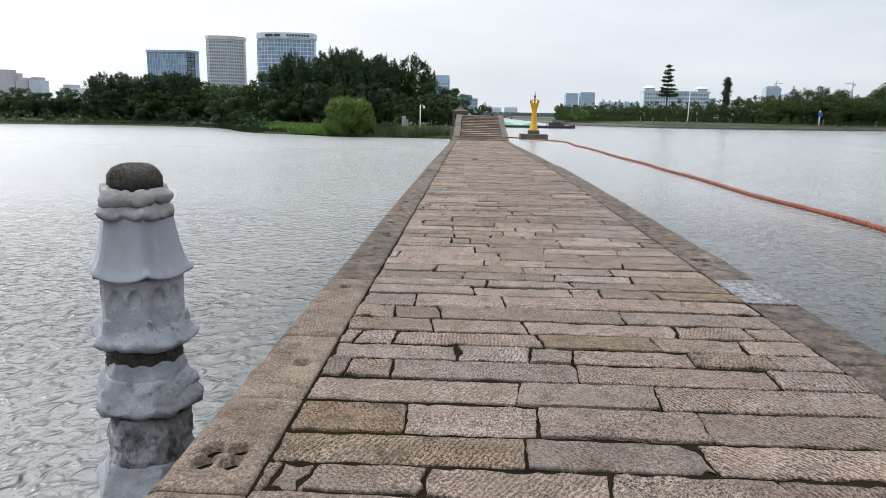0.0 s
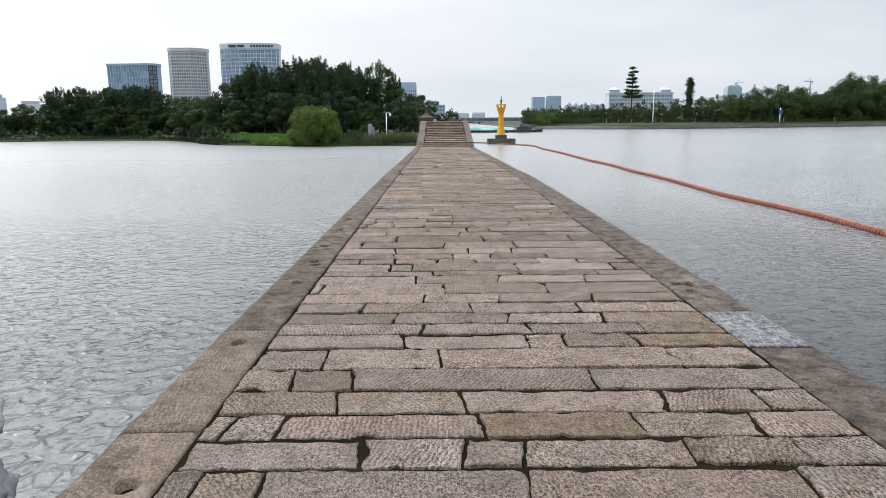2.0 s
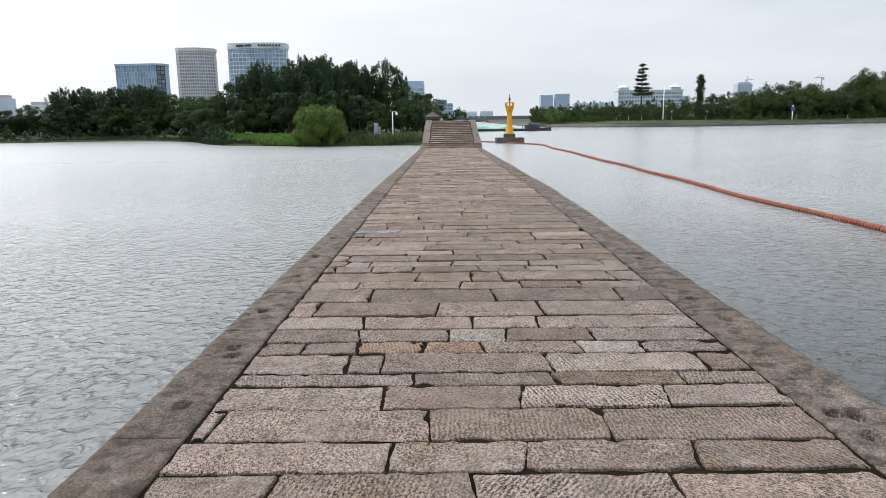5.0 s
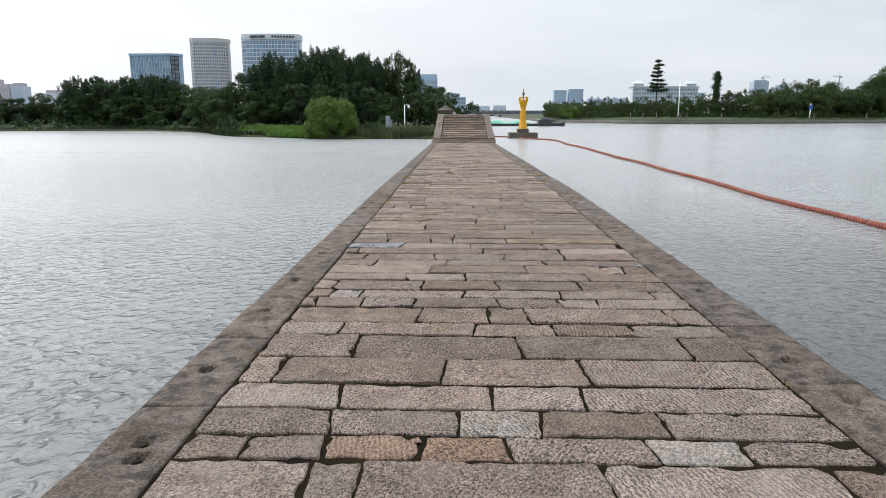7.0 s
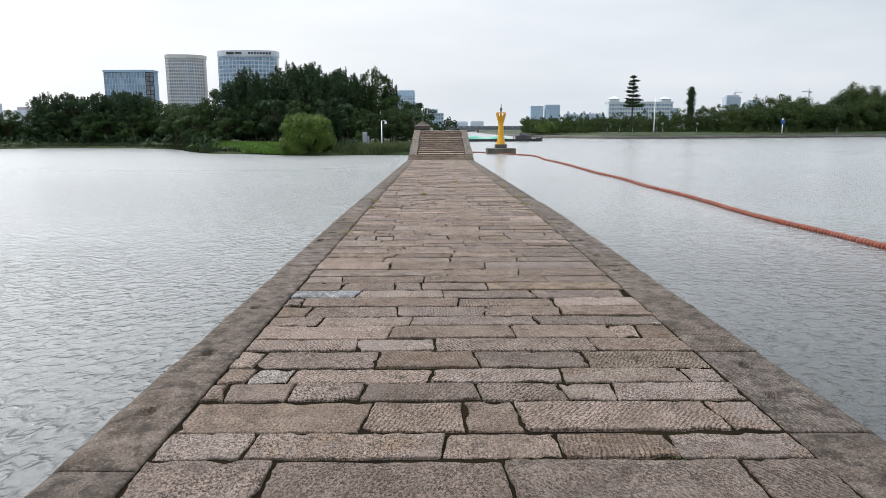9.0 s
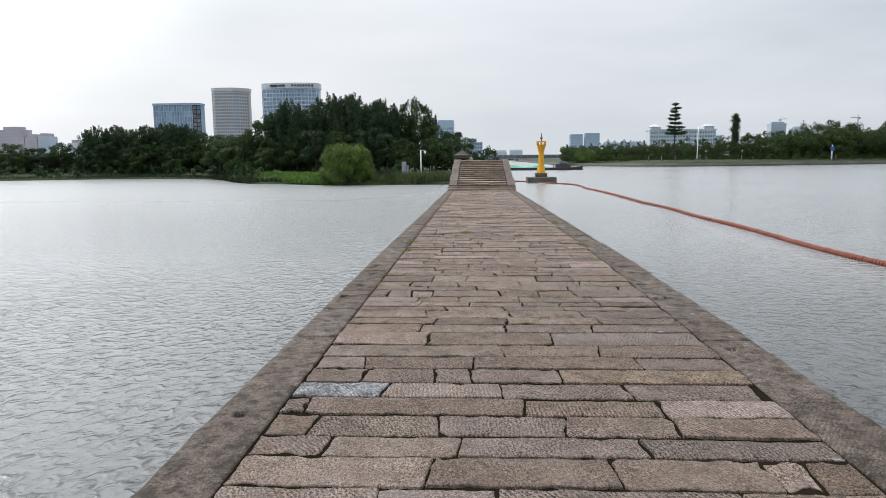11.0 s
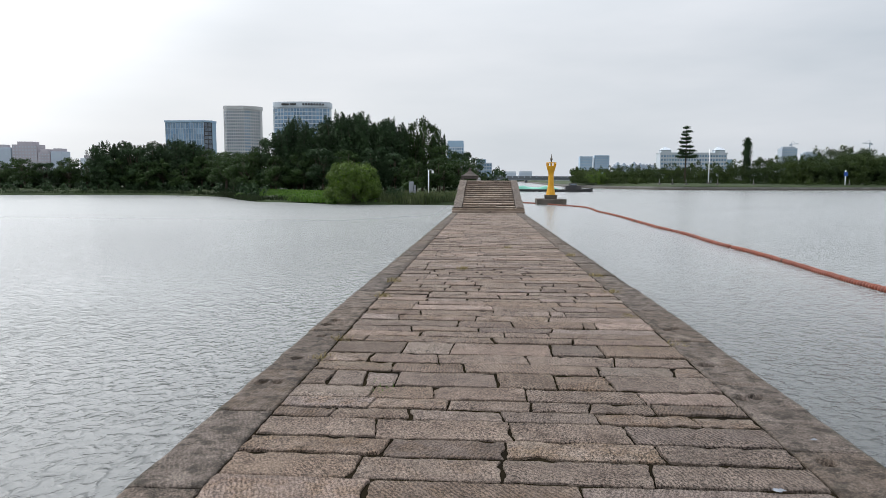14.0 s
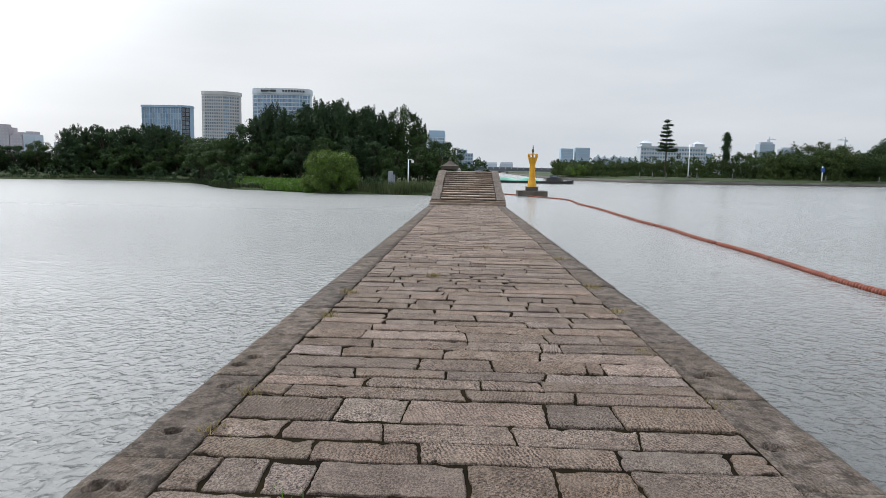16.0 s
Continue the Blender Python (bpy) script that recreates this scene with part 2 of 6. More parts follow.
limewash = surface("limewashed_stone", (0.166, 0.167, 0.168), (0.259, 0.261, 0.266), (0.302, 0.304, 0.305), scale=4.0, grain=14, spots=0.5,
                   rough=(0.75, 0.95), bump=0.6, dist=0.012, stain=(0.072, 0.068, 0.058), stain_at=0.55)
limewash_smooth = surface("smooth_limewash", (0.179, 0.193, 0.218), (0.247, 0.263, 0.293), (0.279, 0.292, 0.320), scale=3.0, grain=18, spots=0.4,
                          rough=(0.7, 0.9), bump=0.25, dist=0.006, stretch=(1, 1, 0.3), stain=(0.194, 0.191, 0.187), stain_at=0.62)
limewash_worn = surface("worn_limewash", (0.195, 0.204, 0.220), (0.271, 0.283, 0.305), (0.319, 0.333, 0.353), scale=6.0, grain=28, spots=0.4, stretch=(1, 1, 0.7),
                        rough=(0.75, 0.95), bump=0.9, dist=0.025, stain=(0.040, 0.037, 0.031), stain_at=0.575)
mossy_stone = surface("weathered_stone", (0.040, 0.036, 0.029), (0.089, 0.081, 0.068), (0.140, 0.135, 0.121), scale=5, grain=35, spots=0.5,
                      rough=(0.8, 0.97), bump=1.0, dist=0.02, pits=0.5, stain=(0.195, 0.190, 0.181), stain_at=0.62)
limewash_stained = surface("stained_limewash", (0.130, 0.134, 0.140), (0.240, 0.248, 0.262), (0.300, 0.310, 0.325), scale=5.0, grain=26, spots=0.4, stretch=(1, 1, 0.6),
                           rough=(0.75, 0.95), bump=1.0, dist=0.025, stain=(0.022, 0.021, 0.018), stain_at=0.47)
yellow_paint = surface("yellow_paint", (0.465, 0.225, 0.006), (0.540, 0.277, 0.009), (0.338, 0.180, 0.022), scale=0.7, grain=5, spots=0.3,
                       rough=(0.35, 0.55), bump=0.05, spec=0.4)
concrete_dark = surface("wet_concrete", (0.053, 0.046, 0.039), (0.105, 0.094, 0.079), (0.135, 0.124, 0.105), scale=0.7, grain=6, bump=0.3, dist=0.02)
concrete = surface("embankment_concrete", (0.075, 0.073, 0.066), (0.128, 0.125, 0.117), (0.150, 0.145, 0.136), scale=0.12, grain=1.2, bump=0.2, dist=0.02,
                   stretch=(1, 1, 3), stain=(0.044, 0.044, 0.037))
float_orange = surface("faded_orange_plastic", (0.128, 0.037, 0.023), (0.166, 0.052, 0.033), (0.163, 0.087, 0.066), scale=0.8, grain=14, spots=0.4,
                       rough=(0.45, 0.7), bump=0.1, vary=0.12, stain=(0.112, 0.070, 0.059), stain_at=0.6)
float_grey = surface("sun_bleached_float", (0.042, 0.025, 0.018), (0.079, 0.046, 0.033), (0.095, 0.063, 0.048), scale=2, grain=14, rough=(0.6, 0.8), bump=0.2)
rope_black = surface("wet_rope", (0.02, 0.018, 0.016), (0.05, 0.045, 0.04), (0.08, 0.07, 0.06), scale=4, grain=30, bump=0.3)
leaf_dark = surface("broadleaf_dark", (0.015, 0.030, 0.014), (0.030, 0.055, 0.023), (0.044, 0.077, 0.031), scale=0.16, grain=1.5, spots=0.5,
                    rough=(0.45, 0.7), bump=0, vary=0.18, island=True, through_light=0.15)
leaf_mid = surface("broadleaf_mid", (0.016, 0.033, 0.011), (0.034, 0.061, 0.018), (0.053, 0.082, 0.025), scale=0.2, grain=1.5, spots=0.5,
                   rough=(0.45, 0.7), bump=0, vary=0.2, island=True, through_light=0.18)
leaf_far = surface("far_bank_foliage", (0.017, 0.033, 0.011), (0.041, 0.061, 0.016), (0.056, 0.081, 0.022), scale=0.045, grain=0.5, spots=0.5,
                   rough=(0.5, 0.7), bump=0, vary=0.28, island=True, through_light=0.15)
leaf_willow = surface("willow_leaves", (0.048, 0.083, 0.017), (0.083, 0.131, 0.029), (0.121, 0.164, 0.041), scale=0.6, grain=3, spots=0.5,
                      rough=(0.45, 0.65), bump=0, vary=0.35, island=True, through_light=0.2)
leaf_grass = surface("bank_grass", (0.050, 0.108, 0.022), (0.095, 0.169, 0.036), (0.135, 0.192, 0.050), scale=0.3, grain=3, spots=0.5,
                     rough=(0.5, 0.8), bump=0, vary=0.35, island=True, through_light=0.15)
leaf_reed = surface("reed_leaves", (0.046, 0.068, 0.029), (0.089, 0.110, 0.050), (0.156, 0.162, 0.083), scale=0.4, grain=3, spots=0.5,
                    rough=(0.5, 0.8), bump=0, vary=0.35, island=True, through_light=0.15)
leaf_dry = surface("dry_grass", (0.150, 0.122, 0.052), (0.250, 0.200, 0.092), (0.330, 0.270, 0.140), scale=2, grain=9, spots=0.5, bump=0, vary=0.3, island=True, through_light=0.15)
leaf_sedge = surface("dark_sedge", (0.016, 0.027, 0.012), (0.030, 0.044, 0.019), (0.052, 0.060, 0.030), scale=0.4, grain=3, spots=0.5, bump=0, vary=0.3, island=True, through_light=0.15)
bark = surface("bark", (0.035, 0.028, 0.02), (0.075, 0.06, 0.045), (0.11, 0.09, 0.07), scale=1.5, grain=14, bump=0.6, dist=0.02, stretch=(1, 1, 0.3))
turf = surface("turf", (0.015, 0.025, 0.008), (0.027, 0.042, 0.012), (0.042, 0.047, 0.021), scale=0.15, grain=2.5, spots=0.5, bump=0.5, dist=0.05)
tower_stone = surface("tower_cladding", (0.349, 0.349, 0.342), (0.400, 0.402, 0.397), (0.431, 0.432, 0.428), scale=0.05, grain=0.6, spots=0.3, bump=0)
tower_white = surface("pale_cladding", (0.380, 0.420, 0.461), (0.438, 0.480, 0.525), (0.461, 0.499, 0.538), scale=0.05, grain=0.6, spots=0.3, bump=0)
plaster_pink = surface("pink_plaster", (0.294, 0.275, 0.298), (0.346, 0.330, 0.353), (0.371, 0.365, 0.394), scale=0.05, grain=0.6, bump=0)
# pale facade paint, with the blue-grey of distance haze mixed in
hazy_blue = surface("haze_tinted_blue", (0.207, 0.297, 0.390), (0.251, 0.353, 0.449), (0.294, 0.390, 0.488), scale=0.02, grain=0.3, spots=0.3, rough=(0.4, 0.6), bump=0)
hazy_grey = surface("haze_tinted_grey", (0.286, 0.331, 0.384), (0.340, 0.389, 0.445), (0.374, 0.425, 0.484), scale=0.02, grain=0.3, spots=0.3, bump=0)
glass_blue = surface("curtain_wall_glass", (0.11, 0.18, 0.26), (0.17, 0.255, 0.345), (0.25, 0.34, 0.43), scale=0.06, grain=0.5, spots=0.4, rough=(0.12, 0.3), bump=0, vary=0.2, spec=0.5)
glass_dark = surface("dark_window_glass", (0.10, 0.125, 0.16), (0.16, 0.19, 0.23), (0.22, 0.25, 0.29), scale=0.08, grain=0.5, rough=(0.12, 0.3), bump=0, vary=0.3, spec=0.5)
bridge_paint = surface("bridge_concrete", (0.092, 0.103, 0.114), (0.123, 0.134, 0.145), (0.145, 0.154, 0.165), scale=0.03, grain=0.4, bump=0)
hull_dark = surface("barge_hull", (0.03, 0.032, 0.036), (0.06, 0.06, 0.062), (0.12, 0.09, 0.07), scale=0.2, grain=1.2, rough=(0.5, 0.8), bump=0.1)
tarp_green = surface("green_tarpaulin", (0.10, 0.27, 0.21), (0.16, 0.36, 0.29), (0.22, 0.42, 0.35), scale=0.15, grain=1.0, spots=0.4, rough=(0.5, 0.7), bump=0.4, dist=0.15)
white_paint = surface("white_paint", (0.62, 0.63, 0.64), (0.74, 0.75, 0.76), (0.58, 0.57, 0.55), scale=0.4, grain=4, rough=(0.4, 0.6), bump=0.05)
sign_blue = surface("blue_sign_enamel", (0.02, 0.055, 0.20), (0.03, 0.075, 0.26), (0.05, 0.10, 0.30), scale=0.5, grain=4, rough=(0.35, 0.5), bump=0)
roof_tile = surface("pavilion_stone_roof", (0.050, 0.043, 0.037), (0.090, 0.077, 0.070), (0.110, 0.095, 0.087), scale=0.7, grain=8, bump=0.4, dist=0.02)


def make_water():
    m = bpy.data.materials.new("lake_water")
    m.use_nodes = True
    nt = m.node_tree
    p = nt.nodes["Principled BSDF"]
    p.inputs["Roughness"].default_value = 0.22
    p.inputs["IOR"].default_value = 1.38
    geo = nt.nodes.new("ShaderNodeNewGeometry")
    total = None
    apart = nt.nodes.new("ShaderNodeSeparateXYZ")
    nt.links.new(geo.outputs["Position"], apart.inputs[0])
    for sc, st, turn, amp, detail in ((0.6, (0.6, 0.8, 1), 15, 0.5, 2.0), (2.8, (0.92, 1.1, 1), -6, 0.68, 1.4), (6.4, (0.85, 1.1, 1), 2, 0.17, 1.6), (10.0, (0.8, 1.1, 1), -10, 0.04, 2.0)):
        spun = nt.nodes.new("ShaderNodeVectorRotate")
        spun.rotation_type = "Z_AXIS"
        nt.links.new(geo.outputs["Position"], spun.inputs["Vector"])
        wind = nt.nodes.new("ShaderNodeMapRange")
        for key, v in (("From Min", -2.0), ("From Max", 2.0), ("To Min", radians(turn - 56)), ("To Max", radians(turn))):
            wind.inputs[key].default_value = v
        nt.links.new(apart.outputs["X"], wind.inputs["Value"])
        nt.links.new(wind.outputs[0], spun.inputs["Angle"])
        mpn = nt.nodes.new("ShaderNodeMapping")
        mpn.inputs["Scale"].default_value = st
        nt.links.new(spun.outputs[0], mpn.inputs[0])
        n = nt.nodes.new("ShaderNodeTexNoise")
        n.inputs["Scale"].default_value = sc
        n.inputs["Detail"].default_value = detail
        n.inputs["Distortion"].default_value = 0.7
        nt.links.new(mpn.outputs[0], n.inputs["Vector"])
        mul = nt.nodes.new("ShaderNodeMath")
        mul.operation = "MULTIPLY"
        mul.inputs[1].default_value = amp
        crest = nt.nodes.new("ShaderNodeMapRange")      # short crests over flat troughs
        crest.interpolation_type = "SMOOTHSTEP" if 1 < sc < 9 else "LINEAR"
        crest.inputs["From Min"].default_value = 0.42 if 1 < sc < 9 else 0.0
        crest.inputs["From Max"].default_value = 0.86 if 1 < sc < 9 else 1.0
        nt.links.new(n.outputs[0], crest.inputs["Value"])
        nt.links.new(crest.outputs[0], mul.inputs[0])
        if total is None:
            total = mul.outputs[0]
        else:
            add = nt.nodes.new("ShaderNodeMath")
            nt.links.new(total, add.inputs[0])
            nt.links.new(mul.outputs[0], add.inputs[1])
            total = add.outputs[0]
    # silty body colour, dark near the start, paler far out to imitate sky reflection
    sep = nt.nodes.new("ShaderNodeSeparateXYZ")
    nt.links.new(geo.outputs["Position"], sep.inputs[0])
    far_sheen = nt.nodes.new("ShaderNodeMapRange")
    far_sheen.interpolation_type = "SMOOTHSTEP"
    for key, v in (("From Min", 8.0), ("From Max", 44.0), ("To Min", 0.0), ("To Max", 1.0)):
        far_sheen.inputs[key].default_value = v
    nt.links.new(sep.outputs["Y"], far_sheen.inputs["Value"])
    for key, lake_at, canal_at in (("From Min", 8.0, 8.0), ("From Max", 45.0, 54.0), ("To Min", 0.05, 0.0)):      # the painted paling comes later on the canal side than on the lake
        # bed blends the paling's range from lake to canal across x
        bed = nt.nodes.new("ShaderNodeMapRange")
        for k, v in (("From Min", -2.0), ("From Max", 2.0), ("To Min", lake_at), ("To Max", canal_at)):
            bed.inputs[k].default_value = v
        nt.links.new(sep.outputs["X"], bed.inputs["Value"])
        nt.links.new(bed.outputs[0], far_sheen.inputs[key])
    start_glint = nt.nodes.new("ShaderNodeMapRange")       # sky glint near the pillar, painted as a paler body colour
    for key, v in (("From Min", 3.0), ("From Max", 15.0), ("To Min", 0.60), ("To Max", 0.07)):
        start_glint.inputs[key].default_value = v
    nt.links.new(sep.outputs["Y"], start_glint.inputs["Value"])
    nt.links.new(start_glint.outputs[0], bed.inputs["To Min"])
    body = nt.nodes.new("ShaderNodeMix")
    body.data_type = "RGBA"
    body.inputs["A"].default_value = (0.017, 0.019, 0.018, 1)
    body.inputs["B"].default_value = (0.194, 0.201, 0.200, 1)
    nt.links.new(far_sheen.outputs[0], body.inputs["Factor"])
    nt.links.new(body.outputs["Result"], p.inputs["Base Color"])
    # open water away from the causeway is ruffled by wavelets too fine to see one by one
    ruffle = nt.nodes.new("ShaderNodeMapRange")
    for key, v in (("From Min", 8.0), ("From Max", 110.0), ("To Min", 0.12), ("To Max", 0.30)):
        ruffle.inputs[key].default_value = v
    nt.links.new(sep.outputs["Y"], ruffle.inputs["Value"])
    nt.links.new(ruffle.outputs[0], p.inputs["Roughness"])
    # the canal side lies in the lee and is calmer than the open lake
    lee = nt.nodes.new("ShaderNodeMapRange")
    for key, v in (("From Min", -18.0), ("From Max", 14.0), ("To Min", 0.30), ("To Max", 0.22)):
        lee.inputs[key].default_value = v
    nt.links.new(sep.outputs["X"], lee.inputs["Value"])
    nt.links.new(lee.outputs[0], ruffle.inputs["To Max"])
    # gusts: calmer and rougher stretches
    gust = nt.nodes.new("ShaderNodeTexNoise")
    gust.inputs["Scale"].default_value = 0.035
    gust.inputs["Detail"].default_value = 3.0
    nt.links.new(geo.outputs["Position"], gust.inputs["Vector"])
    gm = nt.nodes.new("ShaderNodeMapRange")
    for key, v in (("From Min", 0.35), ("From Max", 0.65), ("To Min", 0.4), ("To Max", 1.15)):
        gm.inputs[key].default_value = v
    nt.links.new(gust.outputs[0], gm.inputs["Value"])
    b = nt.nodes.new("ShaderNodeBump")
    b.inputs["Distance"].default_value = 0.15
    calm = nt.nodes.new("ShaderNodeMapRange")
    for key, v in (("From Min", 20.0), ("From Max", 120.0), ("To Min", 1.0), ("To Max", 0.6)):
        calm.inputs[key].default_value = v
    nt.links.new(sep.outputs["Y"], calm.inputs["Value"])
    lee_bump = nt.nodes.new("ShaderNodeMapRange")
    for key, v in (("From Min", -18.0), ("From Max", 14.0), ("To Min", 0.55), ("To Max", 0.6)):
        lee_bump.inputs[key].default_value = v
    nt.links.new(sep.outputs["X"], lee_bump.inputs["Value"])
    nt.links.new(lee_bump.outputs[0], calm.inputs["To Max"])
    lull = nt.nodes.new("ShaderNodeMath")
    lull.operation = "MULTIPLY"
    nt.links.new(gm.outputs[0], lull.inputs[0])
    nt.links.new(calm.outputs[0], lull.inputs[1])
    # the lake side is smoother than the wind-ruffled canal side
    lake_side = nt.nodes.new("ShaderNodeMapRange")
    for key, v in (("From Min", -2.0), ("From Max", 2.0), ("To Min", 1.05), ("To Max", 1.05)):
        lake_side.inputs[key].default_value = v
    nt.links.new(sep.outputs["X"], lake_side.inputs["Value"])
    chop = nt.nodes.new("ShaderNodeMath")
    chop.operation = "MULTIPLY"
    nt.links.new(lull.outputs[0], chop.inputs[0])
    nt.links.new(lake_side.outputs[0], chop.inputs[1])
    nt.links.new(chop.outputs[0], b.inputs["Strength"])
    nt.links.new(total, b.inputs["Height"])
    nt.links.new(b.outputs[0], p.inputs["Normal"])
    return m


water_mat = make_water()


# ---------------------------------------------------------------- building blocks
def part(name, bm, material, parent=None, label=""):
    """One bmesh, linked as one mesh object under a thing or under a part."""
    me = bpy.data.meshes.new(name)
    bm.to_mesh(me)
    bm.free()
    me.materials.append(material)
    ob = new(name, me)
    ob.parent = parent
    return tagged(ob, label)


def thing(name, x, y, z, label, category, group="", kind="", turn=0):
    ob = new(name)
    ob.matrix_world = pose(x, y, z, 0, 0, turn)
    ob.empty_display_size = 0.2
    return tagged(ob, label, category, group, kind)


def box(x0, x1, y0, y1, z0, z1, bevel=0.0, bm=None):
    bm = bm or bmesh.new()
    made = bmesh.ops.create_cube(bm, size=1)["verts"]
    for v in made:
        v.co = Vector(((x0 + x1) / 2 + v.co.x * (x1 - x0), (y0 + y1) / 2 + v.co.y * (y1 - y0), (z0 + z1) / 2 + v.co.z * (z1 - z0)))
    if bevel:
        edges = {e for v in made for e in v.link_edges}
        bmesh.ops.bevel(bm, geom=list(edges), offset=bevel, segments=2, affect="EDGES", profile=0.6)
    return bm


def lathe(profile, sides, turn=0.0, bm=None, wobble=0.0, smooth=False, squash=1.0):
    """A prism of that many sides that follows (radius, height) pairs; wobble roughens it."""
    bm = bm or bmesh.new()
    rings = []
    for r, z in profile:
        ring = []
        for i in range(sides):
            a = turn + math.tau * i / sides
            k = 1 + wobble * noise.noise(Vector((math.cos(a) * 1.7, math.sin(a) * 1.7, z * 5)))
            dz = wobble * 0.12 * noise.noise(Vector((math.cos(a) * 2, 7 + math.sin(a) * 2, z * 3)))
            ring.append(bm.verts.new((math.cos(a) * r * k, math.sin(a) * r * k * squash, z + dz)))
        rings.append(ring)
    for a, b in zip(rings, rings[1:]):
        for i in range(sides):
            f = bm.faces.new((a[i], a[(i + 1) % sides], b[(i + 1) % sides], b[i]))
            f.smooth = smooth
    bm.faces.new(rings[-1])
    bm.faces.new(rings[0][::-1])
    return bm


def tube(path, radii, sides=6, bm=None):
    bm = bm or bmesh.new()
    rings = []
    path = [Vector(p) for p in path]
    for i, p in enumerate(path):
        d = (path[min(i + 1, len(path) - 1)] - path[max(i - 1, 0)]).normalized()
        u = d.orthogonal().normalized()
        w = d.cross(u)
        rings.append([bm.verts.new(p + (u * math.cos(math.tau * k / sides) + w * math.sin(math.tau * k / sides)) * radii[i]) for k in range(sides)])
    for a, b in zip(rings, rings[1:]):
        best = min(range(sides), key=lambda s: (a[0].co - b[s].co).length)
        for k in range(sides):
            f = bm.faces.new((a[k], a[(k + 1) % sides], b[(k + 1 + best) % sides], b[(k + best) % sides]))
            f.smooth = True
    bm.faces.new(rings[0][::-1])
    bm.faces.new(rings[-1])
    return bm


def quads_mesh(name, corners, material):
    """A mesh of loose quads from an (n, 4, 3) array."""
    n = len(corners)
    me = bpy.data.meshes.new(name)
    me.vertices.add(n * 4)
    me.vertices.foreach_set("co", corners.reshape(-1).astype(np.float32))
    me.loops.add(n * 4)
    me.loops.foreach_set("vertex_index", np.arange(n * 4, dtype=np.int32))
    me.polygons.add(n)
    me.polygons.foreach_set("loop_start", np.arange(0, n * 4, 4, dtype=np.int32))
    me.update(calc_edges=True)
    me.materials.append(material)
    return me


def leaves(rng, centres, size, aspect=0.5, lift=0.0):
    """Leaf-shaped quads (kites) of random turn about the given centres."""
    n = len(centres)
    d = rng.normal(size=(n, 3))
    d[:, 2] = d[:, 2] * 0.7 + lift
    d /= np.linalg.norm(d, axis=1)[:, None]
    q = rng.normal(size=(n, 3))
    if centres.shape[1] == 6:       # the leaf faces roughly out of its clump
        q = centres[:, 3:] + q * 0.33
        centres = centres[:, :3]
        d = np.cross(q, d)
        d /= np.linalg.norm(d, axis=1)[:, None]
    s = np.cross(d, q)
    s /= np.linalg.norm(s, axis=1)[:, None]
    k = (size * rng.uniform(0.6, 1.3, n))[:, None]
    a = centres - d * k
    c = centres + d * k
    b = centres + s * k * aspect - d * k * 0.15
    e = centres - s * k * aspect - d * k * 0.15
    return np.stack([a, b, c, e], axis=1)

WATER = -3.6

# ---------------------------------------------------------------- water and land


def graded(a, b, fine, far, growth):
    """Grid lines: even from a to b, then ever wider to far."""
    out = list(np.arange(a, b, fine))
    step = fine
    while out[-1] < far:
        step *= growth
        out.append(out[-1] + step)
    return out


def lake_sheet():
    """One sheet to the horizon, with real wavelets near the causeway that die out into bump further off."""
    right = np.array(graded(1.9, 10, 0.092, 3500, 1.08))
    xs = np.concatenate([-right[::-1], right])
    ys = np.array([-2300.0, -900, -300, -100, -40, -20, -10, -5] + graded(-1.0, 25, 0.098, 4700, 1.045))
    X, Y = np.meshgrid(xs, ys)
    wr = np.random.default_rng(4)
    Z = np.zeros_like(X)
    warp_x = X + 0.4 * np.sin(Y * 0.9 + 1) + 0.25 * np.sin(X * 1.7 + Y * 0.6)
    warp_y = Y + 0.22 * np.sin(X * 0.8 + 2) + 0.15 * np.sin(Y * 1.3 - X * 0.9)
    for k in range(34):
        length = 0.3 * (2.6 ** wr.uniform(0, 1))
        a = radians(108) + wr.normal() * 0.52
        phase = wr.uniform(0, math.tau)
        w = math.tau / length
        Z += 0.0056 * length ** 0.9 * np.sin(w * (warp_x * math.cos(a) + warp_y * math.sin(a)) + phase)
    crest = Z + 6.0 * np.abs(Z) * Z
    dist = np.hypot(np.maximum(np.abs(X) - 3, 0) / 12, np.maximum(Y - 14, 0) / 20)
    fade = np.clip(1.15 - dist, 0.0, 1) ** 1.3 * (Y > -4)
    calm = 0.75 + 0.25 * np.sin(X * 0.11 + 0.7) * np.sin(Y * 0.07 + 0.3)
    Z = crest * fade * calm
    n, m = X.shape
    me = bpy.data.meshes.new("water")
    me.vertices.add(n * m)
    me.vertices.foreach_set("co", np.stack([X, Y, Z], -1).reshape(-1).astype(np.float32))
    idx = np.arange(n * m).reshape(n, m)
    q = np.stack([idx[:-1, :-1], idx[:-1, 1:], idx[1:, 1:], idx[1:, :-1]], -1).reshape(-1).astype(np.int32)
    me.loops.add(len(q))
    me.loops.foreach_set("vertex_index", q)
    me.polygons.add(len(q) // 4)
    me.polygons.foreach_set("loop_start", np.arange(0, len(q), 4, dtype=np.int32))
    me.polygons.foreach_set("use_smooth", np.ones(len(q) // 4, dtype=bool))
    me.update(calc_edges=True)
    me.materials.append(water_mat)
    return new("water", me)


lake = lake_sheet()
lake.location = (0, 0, WATER)
tagged(lake, "rippled grey-green lake water under a white sky", "water", kind="structure")


